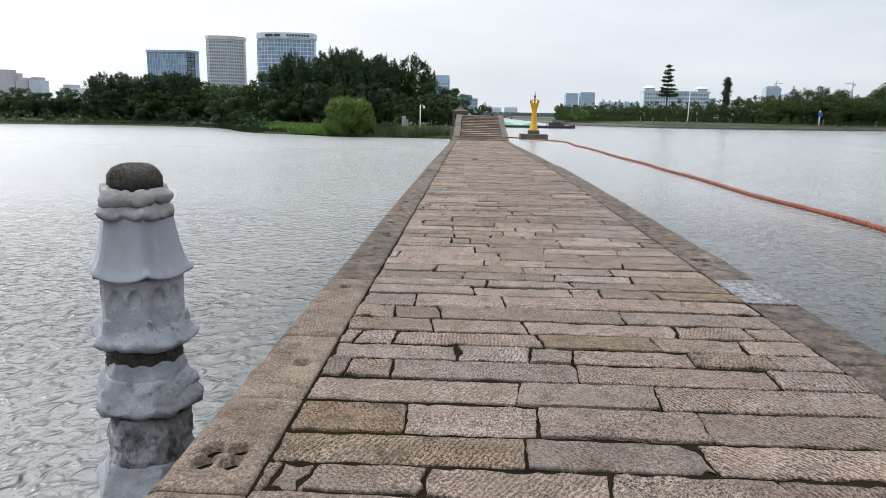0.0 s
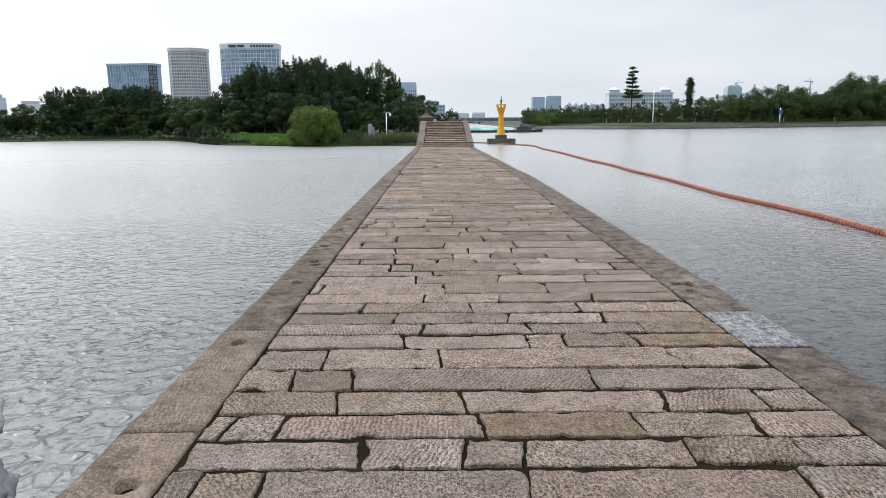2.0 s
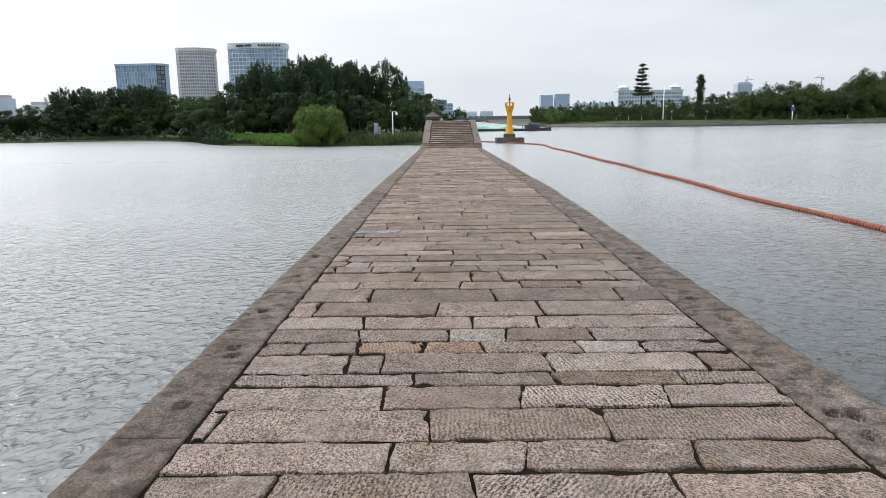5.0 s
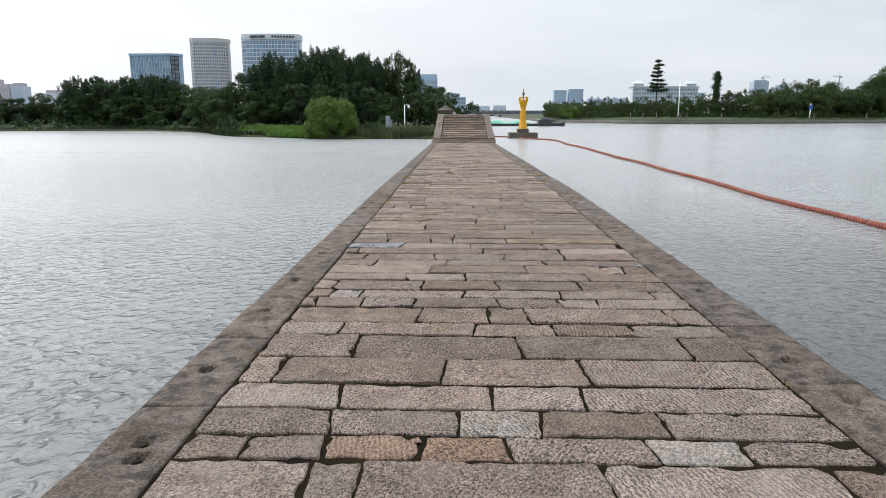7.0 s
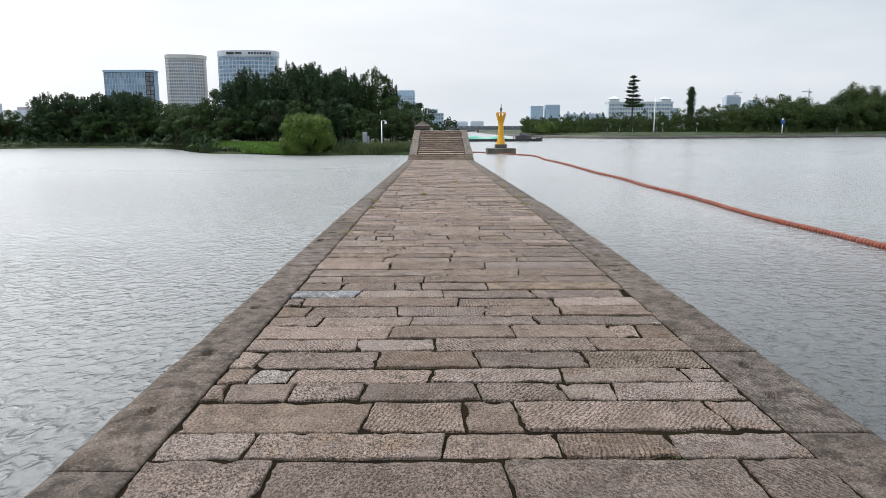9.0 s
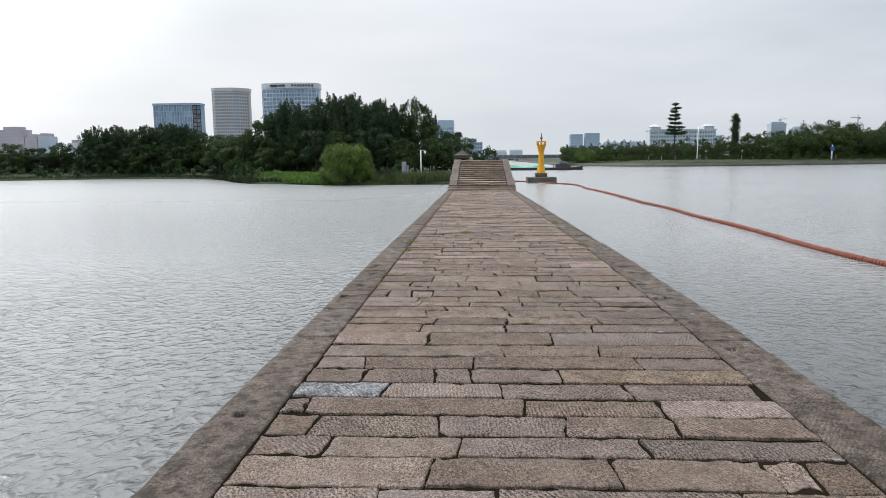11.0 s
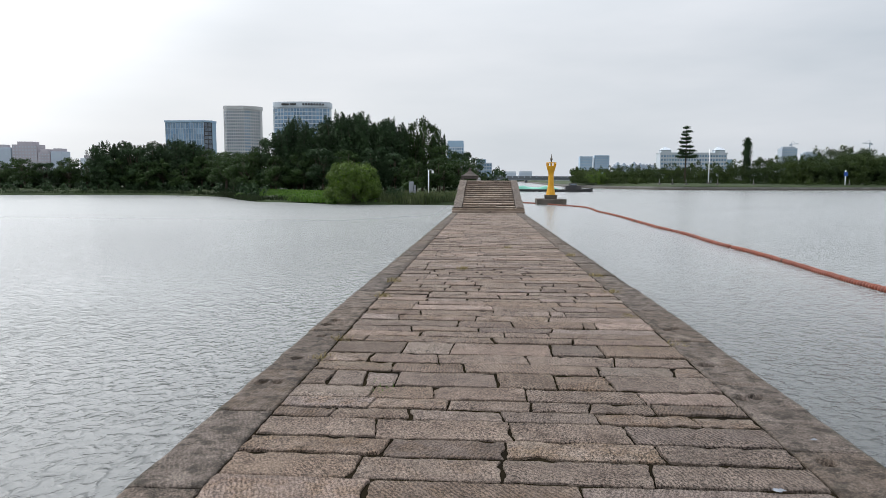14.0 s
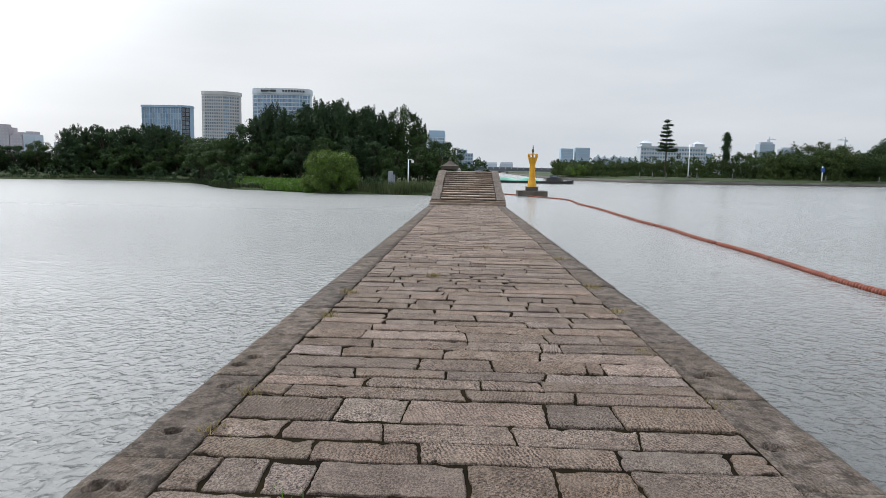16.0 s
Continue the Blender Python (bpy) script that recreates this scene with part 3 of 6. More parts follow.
def land(name, edge, back, crest, depth, material, label, rise=2.5):
    """A bank: its waterline is the broken line edge; it climbs to crest over depth metres and runs on to the line back."""
    bm = bmesh.new()
    rows = []
    n = len(edge)
    for k, (d, z) in enumerate(((0, WATER - 0.6), (rise * 0.35, WATER + 0.35), (rise, WATER + crest * 0.6), (depth, WATER + crest))):
        ring = []
        for i, (x, y) in enumerate(edge):
            a, b = Vector(edge[max(i - 1, 0)]), Vector(edge[min(i + 1, n - 1)])
            t = (b - a).normalized()
            w = Vector((-t.y, t.x))
            h = z + (0.25 * noise.noise(Vector((x * 0.11, y * 0.11, k))) if k > 1 else 0)
            ring.append(bm.verts.new((x + w.x * d, y + w.y * d, h)))
        rows.append(ring)
    rows.append([bm.verts.new((x, y, WATER + crest)) for x, y in back])
    for a, b in zip(rows, rows[1:]):
        for i in range(n - 1):
            bm.faces.new((a[i], a[i + 1], b[i + 1], b[i]))
    return tagged(part(name, bm, material), label, "ground", kind="structure")


def smooth_line(points, steps):
    out = []
    for i in range(len(points) - 1):
        p0, p1, p2, p3 = (Vector(points[max(0, min(len(points) - 1, k))]) for k in (i - 1, i, i + 1, i + 2))
        for s in range(steps):
            t = s / steps
            q = 0.5 * (2 * p1 + (p2 - p0) * t + (2 * p0 - 5 * p1 + 4 * p2 - p3) * t * t + (3 * p1 - p0 - 3 * p2 + p3) * t ** 3)
            w = noise.noise(Vector((q.x * 0.08, q.y * 0.08, 3))) * 1.6
            out.append((q.x + w * 0.3, q.y + w))
    out.append(points[-1])
    return out


shore = smooth_line([(-420, 176), (-220, 180), (-150, 186), (-122, 192), (-104, 198), (-90, 198), (-72, 188), (-59, 169), (-51, 154.5), (-42, 150), (-35, 147), (-27, 142.5), (-17, 142.5),
                     (-6, 142.5), (6, 146), (8, 190)], 6)
land("ground_left", shore, [(x * 1.0 + (-900 - x) * 0.1 * (i < 30), 700 + 0.3 * i) for i, (x, y) in enumerate(shore)], 1.7, 9, turf,
     "low grassy bank with mud at the waterline", 3.0)
far_edge = smooth_line([(52, 1100), (50, 560), (55, 425), (80, 364), (110, 353), (153, 363), (212, 388), (262, 408), (420, 470), (700, 560)], 5)
land("ground_right", [(x + 2.2, y + 1.2) for x, y in far_edge], [(x + 900, y + 700) for x, y in far_edge], 3.2, 12, turf, "grassy canal bank behind a concrete wall", 3.5)


def embankment():
    bm = bmesh.new()
    rows = []
    for off, z in ((0, WATER - 1), (0.0, WATER + 0.95), (0.4, WATER + 1.0), (1.1, WATER + 1.02), (1.2, WATER + 1.5), (1.6, WATER + 1.55), (1.7, WATER + 0.6)):
        rows.append([bm.verts.new((x + off * 0.6, y + off * 0.8, z)) for x, y in far_edge])
    for a, b in zip(rows, rows[1:]):
        for i in range(len(far_edge) - 1):
            bm.faces.new((a[i], a[i + 1], b[i + 1], b[i]))
    wet = bmesh.new()
    low = [[wet.verts.new((x + o * 0.6, y + o * 0.8, z)) for x, y in far_edge] for o, z in ((-0.5, WATER - 1), (-0.4, WATER + 0.45), (0.3, WATER + 0.5))]
    for a, b in zip(low, low[1:]):
        for i in range(len(far_edge) - 1):
            wet.faces.new((a[i], a[i + 1], b[i + 1], b[i]))
    tagged(part("embankment_footing", wet, concrete_dark), "dark wet concrete footing of the canal wall", "embankment", kind="structure")
    return tagged(part("embankment_wall", bm, concrete), "stained grey concrete canal embankment wall with a low parapet", "embankment", kind="structure")


embankment()

# ---------------------------------------------------------------- the causeway
KERB_IN_L, KERB_IN_R, HALF = -1.65, 1.62, 2.06
pavement = thing("pavement", 0, 0, 0, "worn granite causeway of cross-laid slabs between kerb stones", "pavement", kind="structure")


def dip(verts):
    """The causeway has settled: past 19 m it sinks and veers slightly towards the stairs."""
    return [(x - 0.0042 * max(0.0, y - 19), y, z - 0.0111 * max(0.0, y - 19)) for x, y, z in verts]


for y0, y1 in ((-12, 19), (19, 50.2)):
    bm = box(-2.0, 2.0, y0, y1, -4.4, -0.045)
    for v in bm.verts:
        v.co = dip([v.co])[0]
    part("core", bm, joint_soil, pavement, "dark soil bed under the slabs")


def joint_fill():
    """Soil trodden into the joints, a finger's width below the slabs."""
    xs = [KERB_IN_L - 0.02 + (KERB_IN_R - KERB_IN_L + 0.04) * i / 26 for i in range(27)]
    ys = [-2.0 + 0.13 * j for j in range(401)]
    verts = [(x, y, -0.0145 + 0.005 * noise.noise(Vector((x * 5, y * 5, 2.0)))) for y in ys for x in xs]
    faces = [(a, a + 1, a + 28, a + 27) for j in range(400) for a in range(j * 27, j * 27 + 26)]
    me = bpy.data.meshes.new("joint_fill")
    me.from_pydata(dip(verts), [], faces)
    me.materials.append(joint_soil)
    ob = new("joint_fill", me)
    ob.parent = pavement
    tagged(ob, "dark soil trodden into the joints between the slabs")


joint_fill()


def slab_ring(x0, x1, y0, y1, rng, rough, gap, skew=(0, 0), pitch=0.036):
    """Outline of a roughly dressed slab, counter-clockwise: skewed ends, wavering and chipped edges, knocked-off corners."""
    g = [gap * rng.uniform(0.3, 1.6) for _ in range(4)]
    g = [g[0] * 0.85, g[1] * 0.85, g[2] * 1.75, g[3] * 1.75]      # the long joints gape more
    kl, kr = skew
    corner = [(x0 + g[0] - kl, y0 + g[2]), (x1 - g[1] - kr, y0 + g[2]), (x1 - g[1] + kr, y1 - g[3]), (x0 + g[0] + kl, y1 - g[3])]
    seed = rng.uniform(0, 900)
    out = []
    for k in range(4):
        (ax, ay), (bx, by) = corner[k], corner[(k + 1) % 4]
        length = math.hypot(bx - ax, by - ay)
        dx, dy = (bx - ax) / length, (by - ay) / length
        cut_a = min(0.3 * length, 0.004 + 0.09 * rng.random() ** 5)
        cut_b = min(0.3 * length, 0.004 + 0.07 * rng.random() ** 5)
        bites = [(rng.uniform(0, length), rng.uniform(0.02, 0.10), rng.uniform(0.005, 0.028)) for _ in range(rng.choice((0, 1, 2, 3)) if k % 2 == 0 else rng.choice((0, 0, 1)))]
        n = max(2, round((length - cut_a - cut_b) / pitch))
        for q in range(n + 1):
            t = cut_a + (length - cut_a - cut_b) * q / n
            px, py = ax + dx * t, ay + dy * t
            inward = rough * (0.4 * noise.noise(Vector((px * 5, py * 5, seed))) + 0.35 * noise.noise(Vector((px * 17, py * 17, seed + 4))) + 0.3 * noise.noise(Vector((px * 41, py * 41, seed + 8))))
            for c, w, d in bites:
                inward += d * max(0.0, 1 - ((t - c) / w) ** 2)
            out.append((px - dy * inward, py + dx * inward))
    return out


def slab_geometry(x0, x1, y0, y1, rng, rough=0.012, gap=0.012, skew=(0, 0), pitch=0.036, uneven=0.005):
    ring = slab_ring(x0, x1, y0, y1, rng, rough, gap, skew, pitch)
    cx, cy = (x0 + x1) / 2, (y0 + y1) / 2
    half = min(x1 - x0, y1 - y0) / 2
    h = rng.uniform(-uneven, uneven)
    tx, ty = rng.uniform(-0.007, 0.007), rng.uniform(-0.018, 0.018)
    seed = rng.uniform(0, 900)
    n = len(ring)
    verts, faces = [], []
    for inset, z, crumble in ((min(0.06, half * 0.5), 0.0, 0.004), (0.009, -0.0015, 0.005), (0.003, -0.006, 0.005), (0.0, -0.026, 0.004), (0.0, -0.09, 0.0)):
        for x, y in ring:
            dx, dy = cx - x, cy - y
            # pull in across the nearer edge, so that long slabs keep an even margin
            k = inset * (1 + 0.5 * noise.noise(Vector((x * 11, y * 11, seed))))
            px = x + math.copysign(min(abs(dx) * 0.9, k), dx)
            py = y + math.copysign(min(abs(dy) * 0.9, k), dy)
            verts.append((px, py, z + h + tx * (x - cx) + ty * (y - cy) + crumble * noise.noise(Vector((px * 14, py * 14, seed + 9)))))
    faces.append(tuple(range(n)))
    for r in range(4):
        for i in range(n):
            j = (i + 1) % n
            faces.append((r * n + j, r * n + i, (r + 1) * n + i, (r + 1) * n + j))
    return verts, faces


def stone(name, x0, x1, y0, y1, material, parent, rng, rough=0.012, gap=0.012, label="", skew=(0, 0)):
    verts, faces = slab_geometry(x0, x1, y0, y1, rng, rough, gap, skew)
    me = bpy.data.meshes.new(name)
    me.from_pydata(dip(verts), [], faces)
    me.materials.append(material)
    ob = new(name, me)
    ob.parent = parent
    return tagged(ob, label)


def pick_stone(rng):
    return rng.choices((stone_grey, stone_worn, stone_pink, stone_tan, stone_dark), (22, 40, 14, 8, 16))[0]


rng = random.Random(5)
STONES = {"g": stone_grey, "p": stone_pink, "t": stone_tan, "d": stone_dark, "o": stone_orange, "w": stone_pale, "m": stone_mossy, "l": stone_light}
cursor = [2.16]


def trodden(k, y):
    """The grey slabs are dirtier and more worn further along."""
    return stone_worn if k == "g" and rng.random() < (y - 6) / 9 else STONES[k]


def course(y1, kinds, *joints):
    """One cross course up to y1: a letter for each slab, and the joints between them from one kerb to the other."""
    y0 = cursor[0]
    xs = [KERB_IN_L + rng.uniform(-0.002, 0.010), *joints, KERB_IN_R + rng.uniform(-0.010, 0.002)]
    lean = [0.0] + [rng.uniform(-0.022, 0.022) for _ in joints] + [0.0]
    for (a, b), sk, k in zip(zip(xs, xs[1:]), zip(lean, lean[1:]), kinds):
        if b - a > 0.06:
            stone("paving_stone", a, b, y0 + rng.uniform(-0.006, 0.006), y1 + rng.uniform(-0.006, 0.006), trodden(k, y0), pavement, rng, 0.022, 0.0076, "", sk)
    cursor[0] = y1


course(2.40, "ddtgtd", -1.58, -1.44, -0.93, -0.14, 0.62)
course(2.71, "mtg", -0.48, 0.35)
course(3.08, "mgpt", -1.07, -0.39, 0.46)
course(3.42, "gtg", -0.47, 0.31)
course(3.74, "dtggg", -1.5, -1.22, -0.09, 1.1)
course(4.03, "ggggmg", -0.83, -0.35, -0.07, 0.7, 1.22)
course(4.32, "ggpmtg", -1.53, -1.27, -0.25, 0.55, 1.14)
course(4.62, "tgpgg", -1.02, -0.33, 0.77, 1.3)
course(4.97, "tdgg", -1.34, -0.98, 0.45)
course(5.35, "gggg", -1.21, -0.46, 1.05)
course(5.65, "ggggm", -0.71, 0.15, 0.41, 0.9)
course(5.92, "gpgm", -0.59, 0.2, 1.03)
course(6.22, "tggg", -0.81, 0.07, 0.81)
course(6.52, "tggg", -1.1, -0.21, 0.68)
course(6.83, "pggg", -0.6, 0.05, 0.86)
course(7.22, "gggp", -1.55, -0.42, 0.51)
course(7.55, "gpgp", -0.7, 0.1, 0.94)
course(7.76, "pggg", -0.53, 0.33, 1.12)
course(8.12, "ggggd", -0.98, -0.75, 0.34, 1.34)
course(8.37, "gpoogld", -1.34, -0.96, -0.49, -0.08, 0.6, 1.04)
course(8.68, "gplgd", -0.98, -0.31, 0.11, 0.74)
course(9.03, "gppp", -0.99, -0.13, 0.38)
course(9.46, "ggpg", -1.43, -0.41, 0.46)
course(9.92, "gdgd", -1.02, 0.1, 1.22)
course(10.22, "ggggp", -1.19, -0.2, 0.38, 0.96)
course(10.64, "ggggp", -0.63, -0.09, 0.22, 1.34)
course(10.93, "gggggtg", -1.52, -1.13, -0.7, 0.01, 0.53, 0.84)
course(11.20, "glggtg", -1.45, -1.19, -0.28, 0.57, 1.38)
course(11.56, "gdggm", -1.47, -0.66, 0.04, 0.79)
course(11.86, "gggg", -0.84, -0.26, 0.92)
course(12.21, "gggpg", -0.61, 0.36, 1.15, 1.35)
course(12.49, "dggg", -1.22, -0.46, 0.58)
course(12.82, "ggpgg", -1.37, -0.59, 0.18, 0.84)
course(13.13, "gdgp", -1.49, -0.05, 0.83)
course(13.45, "wgggg", -1.01, -0.19, 0.69, 1.56)
course(13.78, "ggggm", -1.21, -0.68, -0.41, 0.26)
course(14.10, "gdgg", -1.26, -0.39, 0.91)
course(14.46, "ggd", -0.15, 0.66)
course(14.89, "pgp", -0.8, 0.31)
course(15.20, "gggg", -0.9, -0.09, 0.73)
course(15.47, "gdtg", -0.78, -0.06, 0.84)
course(15.80, "gggd", -0.89, -0.02, 0.72)
course(16.01, "dggggg", -1.24, -0.7, -0.07, 0.57, 1.22)
course(16.23, "pggggg", -1.0, -0.45, 0.14, 0.55, 0.99)
course(16.53, "tgdgp", -1.04, -0.57, 0.12, 0.96)
course(16.93, "ggpdggg", -1.43, -1.15, -0.9, -0.09, 0.37, 0.8)
course(17.22, "tdgtg", -0.98, -0.37, 0.76, 1.38)
course(17.53, "gpggg", -1.22, -0.61, 0.19, 0.95)
course(17.97, "gtpgg", -0.96, -0.51, 0.43, 0.9)
course(18.22, "gggp", -1.39, -0.11, 0.68)
course(18.45, "pgpg", -0.86, 0.01, 0.47)
course(18.68, "ggdp", -0.98, -0.26, 0.51)
course(19.02, "gdggp", -0.5, 0.11, 0.88, 1.02)
course(19.34, "pggp", -1.2, -0.3, 0.54)
course(19.65, "dggpg", -0.97, -0.1, 0.58, 0.76)
course(20.02, "gpgdg", -1.1, -0.1, 0.67, 1.19)
course(20.32, "gpgp", -1.06, -0.19, 0.77)


def joined_courses(name, y0, y1, label):
    """The rest of the slabs, each with its own edges, joined by kind of granite."""
    heaps = {k: ([], []) for k in (stone_grey, stone_worn, stone_pink, stone_tan, stone_dark)}
    y = y0
    while y < y1 - 0.05:
        d = min(rng.uniform(0.22, 0.38), y1 - y)
        if y1 - y - d < 0.15:
            d = y1 - y
        x = KERB_IN_L
        while x < KERB_IN_R - 0.05:
            w = rng.uniform(0.35, 1.1)
            if KERB_IN_R - x - w < 0.25:
                w = KERB_IN_R - x
            v, f = slab_geometry(x, x + w, y, y + d, rng, 0.018, 0.0100, (rng.uniform(-0.02, 0.02), rng.uniform(-0.02, 0.02)), 0.10, 0.010)
            hv, hf = heaps[pick_stone(rng)]
            k = len(hv)
            hv += v
            hf += [tuple(i + k for i in q) for q in f]
            x += w
        y += d
    for m, (hv, hf) in heaps.items():
        me = bpy.data.meshes.new(name)
        me.from_pydata(dip(hv), [], hf)
        me.materials.append(m)
        ob = new(name, me)
        ob.parent = pavement
        tagged(ob, label, kind="stuff")


joined_courses("paving_stones", 20.32, 50.05, "far slabs of the causeway")
joined_courses("paving_stones", -2.0, 2.16, "slabs behind the start of the walk")

# kerb stones: a fine grid each, worn along the edge and drilled with old lifting holes
HOLES = [(-1.92, 2.48), (-1.80, 2.49), (-1.92, 2.36), (-1.80, 2.36), (-1.79, 3.61), (-1.86, 5.49), (-1.82, 7.28), (-1.8, 8.11), (-1.84, 8.27), (-1.88, 9.22), (-1.88, 10.49), (-1.88, 11.53),
         (-1.88, 12.79), (-1.94, 16.53), (-1.82, 16.54), (-1.87, 17.27), (-1.86, 18.14), (-1.93, 18.66), (-1.87, 18.87), (1.78, 6.84), (1.84, 7.07), (1.74, 7.11),
         (1.78, 8.06), (1.87, 8.85), (1.82, 9.49), (1.78, 10.7), (1.85, 11.22), (1.78, 14.36), (1.75, 15.27), (1.7, 16.41), (1.81, 16.45), (1.74, 17.32),
         (1.71, 17.33), (1.76, 18.7), (1.86, 18.77)]


def kerb_stone(x0, x1, y0, y1, material, outer, label=""):
    step = 0.02 if y0 < 20 else 0.14
    nx, ny = max(3, round((x1 - x0) / step)), max(4, round((y1 - y0) / step))
    near = [h for h in HOLES if y0 - 0.2 < h[1] < y1 + 0.2 and x0 < h[0] < x1]
    tilt, lift = rng.uniform(-0.004, 0.004), rng.uniform(-0.004, 0.004)
    verts, faces = [], []
    for j in range(ny + 1):
        for i in range(nx + 1):
            x, y = x0 + (x1 - x0) * i / nx, y0 + 0.003 + (y1 - y0 - 0.006) * j / ny
            wob = noise.noise(Vector((y * 2.3, outer * 5.0, 1))) * 0.012 + noise.noise(Vector((y * 9, outer * 5.0, 4))) * 0.007
            if (i == nx) == (outer > 0) and i in (0, nx):
                x += wob
            z = lift + tilt * (y - y0) + 0.007 * noise.noise(Vector((x * 4, y * 4, 0))) + 0.003 * noise.noise(Vector((x * 19, y * 19, 3)))
            edge = (x1 - x if outer > 0 else x - x0)
            z -= 0.03 * max(0.0, 1 - edge / 0.08) ** 2 * (0.8 + 0.6 * noise.noise(Vector((y * 3, 9, outer))))
            if j in (0, ny) or i in (0, nx):
                z -= 0.009
            for hx, hy in near:
                q = math.hypot((x - hx), (y - hy) * 0.8)
                if q < 0.047:
                    z -= 0.08 * min(1.0, (0.047 - q) / 0.008)
            verts.append((x, y, z))
    for j in range(ny):
        for i in range(nx):
            a = j * (nx + 1) + i
            faces.append((a, a + 1, a + nx + 2, a + nx + 1))
    rim = [i for i in range(nx + 1)] + [j * (nx + 1) + nx for j in range(1, ny + 1)] + [ny * (nx + 1) + i for i in range(nx - 1, -1, -1)] + [j * (nx + 1) for j in range(ny - 1, 0, -1)]
    k = len(verts)
    verts += [(verts[i][0], verts[i][1], -0.32) for i in rim]
    for n in range(len(rim)):
        m = (n + 1) % len(rim)
        faces.append((rim[m], rim[n], k + n, k + m))
    me = bpy.data.meshes.new("kerb_stone")
    me.from_pydata(dip(verts), [], faces)
    me.materials.append(material)
    me.polygons.foreach_set("use_smooth", [True] * (nx * ny) + [False] * len(rim))
    ob = new("kerb_stone", me)
    ob.parent = pavement
    return tagged(ob, label)


for outer, x0, x1, cuts in ((-1, -HALF - 0.01, KERB_IN_L - 0.004, [-2.0, -0.6, 0.8, 2.12, 3.07, 4.12, 5.78, 6.89, 8.69, 9.83, 11.35, 13.33, 14.71, 15.9, 16.9, 18.4, 19.7]),
                            (1, KERB_IN_R + 0.004, HALF + 0.03, [-2.0, -0.5, 1.2, 2.6, 3.9, 5.34, 6.18, 7.6, 9.1, 10.21, 11.53, 13.1, 14.64, 15.43, 16.76, 18.2, 19.8])):
    y = cuts[-1]
    while y < 49.0:
        y = min(y + rng.uniform(1.2, 2.0), 50.05)
        if 50.05 - y < 0.8:
            y = 50.05
        cuts.append(y)
    for a, b in zip(cuts, cuts[1:]):
        if outer > 0 and abs(a - 5.34) < 0.01:
            kerb_stone(x0, x1, a, b, stone_pale, outer, "pale grey replacement kerb slab")
        else:
            kerb_stone(x0, x1, a, b, stone_kerb_clean if b < (6.0 if outer < 0 else 3) else stone_kerb, outer)
# side walls of the causeway, coursed blocks down to the water
for side in (-1, 1):
    for n, z in enumerate((-0.33, -0.75, -1.17, -1.59, -2.01, -2.43, -2.85, -3.27)):
        y = -4 + (n % 2) * 0.7
        while y < 50:
            L = rng.uniform(1.4, 2.4)
            xa, xb = sorted((side * 1.9, side * (2.03 + rng.uniform(-0.012, 0.012))))
            if y < 16.5:
                part("wall_block", box(xa, xb, y + 0.006, min(y + L, 50.2) - 0.006, z - 0.415, z - 0.003), stone_dark, pavement)
            y += L


# ---------------------------------------------------------------- the stairs at the end of the causeway
stairs = thing("stone_staircase", -0.10, 50.1, -0.35, "old granite staircase climbing to the bridge, with sloping side slabs", "staircase")
part("core", box(-1.95, 1.95, 0.9, 16, -3, 0.1), stone_step, stairs)
part("sill", box(-2.07, 2.09, 0, 1.4, 0.0, 0.12, 0.02), stone_step, stairs)
part("sill", box(-2.05, 2.07, 0.22, 1.4, 0.12, 0.25, 0.02), stone_step, stairs)
STEPS, RISE, RUN = 13, 0.117, 0.723
srng = random.Random(9)
for i in range(STEPS):
    y0, z0 = 0.45 + i * RUN, 0.25 + i * RISE
    cuts = [-1.47, srng.uniform(-0.9, -0.2), srng.uniform(0.2, 0.9), 1.55]
    for a, b in zip(cuts, cuts[1:]):
        if b - a > 0.2:
            k = srng.uniform(-0.015, 0.015)
            part("step", box(a + 0.004, b - 0.004, y0 + k, y0 + RUN + 0.14, z0 + RISE - 0.07, z0 + RISE + k * 0.5, 0.016), stone_step, stairs)
    # darker granite than the treads, painting in the shadow below each nosing
    part("riser", box(-1.45, 1.53, y0 + 0.075, y0 + RUN + 0.12, z0 - 0.25, z0 + RISE - 0.072), stone_dark, stairs, "recessed riser, coloured dark for the shadow under the step")
for x0, x1 in ((-2.02, -1.48), (1.56, 2.06)):
    y, z = 0.35, 0.25
    length = (1.5, 2.3, 1.7, 2.1, 1.9) if x0 < 0 else (2.1, 1.4, 2.2, 1.9, 1.9)
    slope = RISE / RUN
    for n in length:
        bm = box(x0 + srng.uniform(0, 0.03), x1 - srng.uniform(0, 0.05), y + 0.01, y + n - 0.01, -0.6, 0.06, 0.025)
        for v in bm.verts:
            v.co.z += z + (v.co.y - 0.35) * slope if v.co.z > 0 else 0
        part("side_slab", bm, stone_kerb, stairs)
        y += n
part("top_landing", box(-2.0, 2.06, 0.45 + STEPS * RUN, 16, 1.2, 0.25 + STEPS * RISE, 0.02), stone_step, stairs)

# ---------------------------------------------------------------- carved pillar in the water beside the causeway
pillar = thing("pagoda_pillar", -3.045, 4.15, WATER, "whitewashed weathered stone pagoda pillar standing in the water", "pillar")
O = -WATER


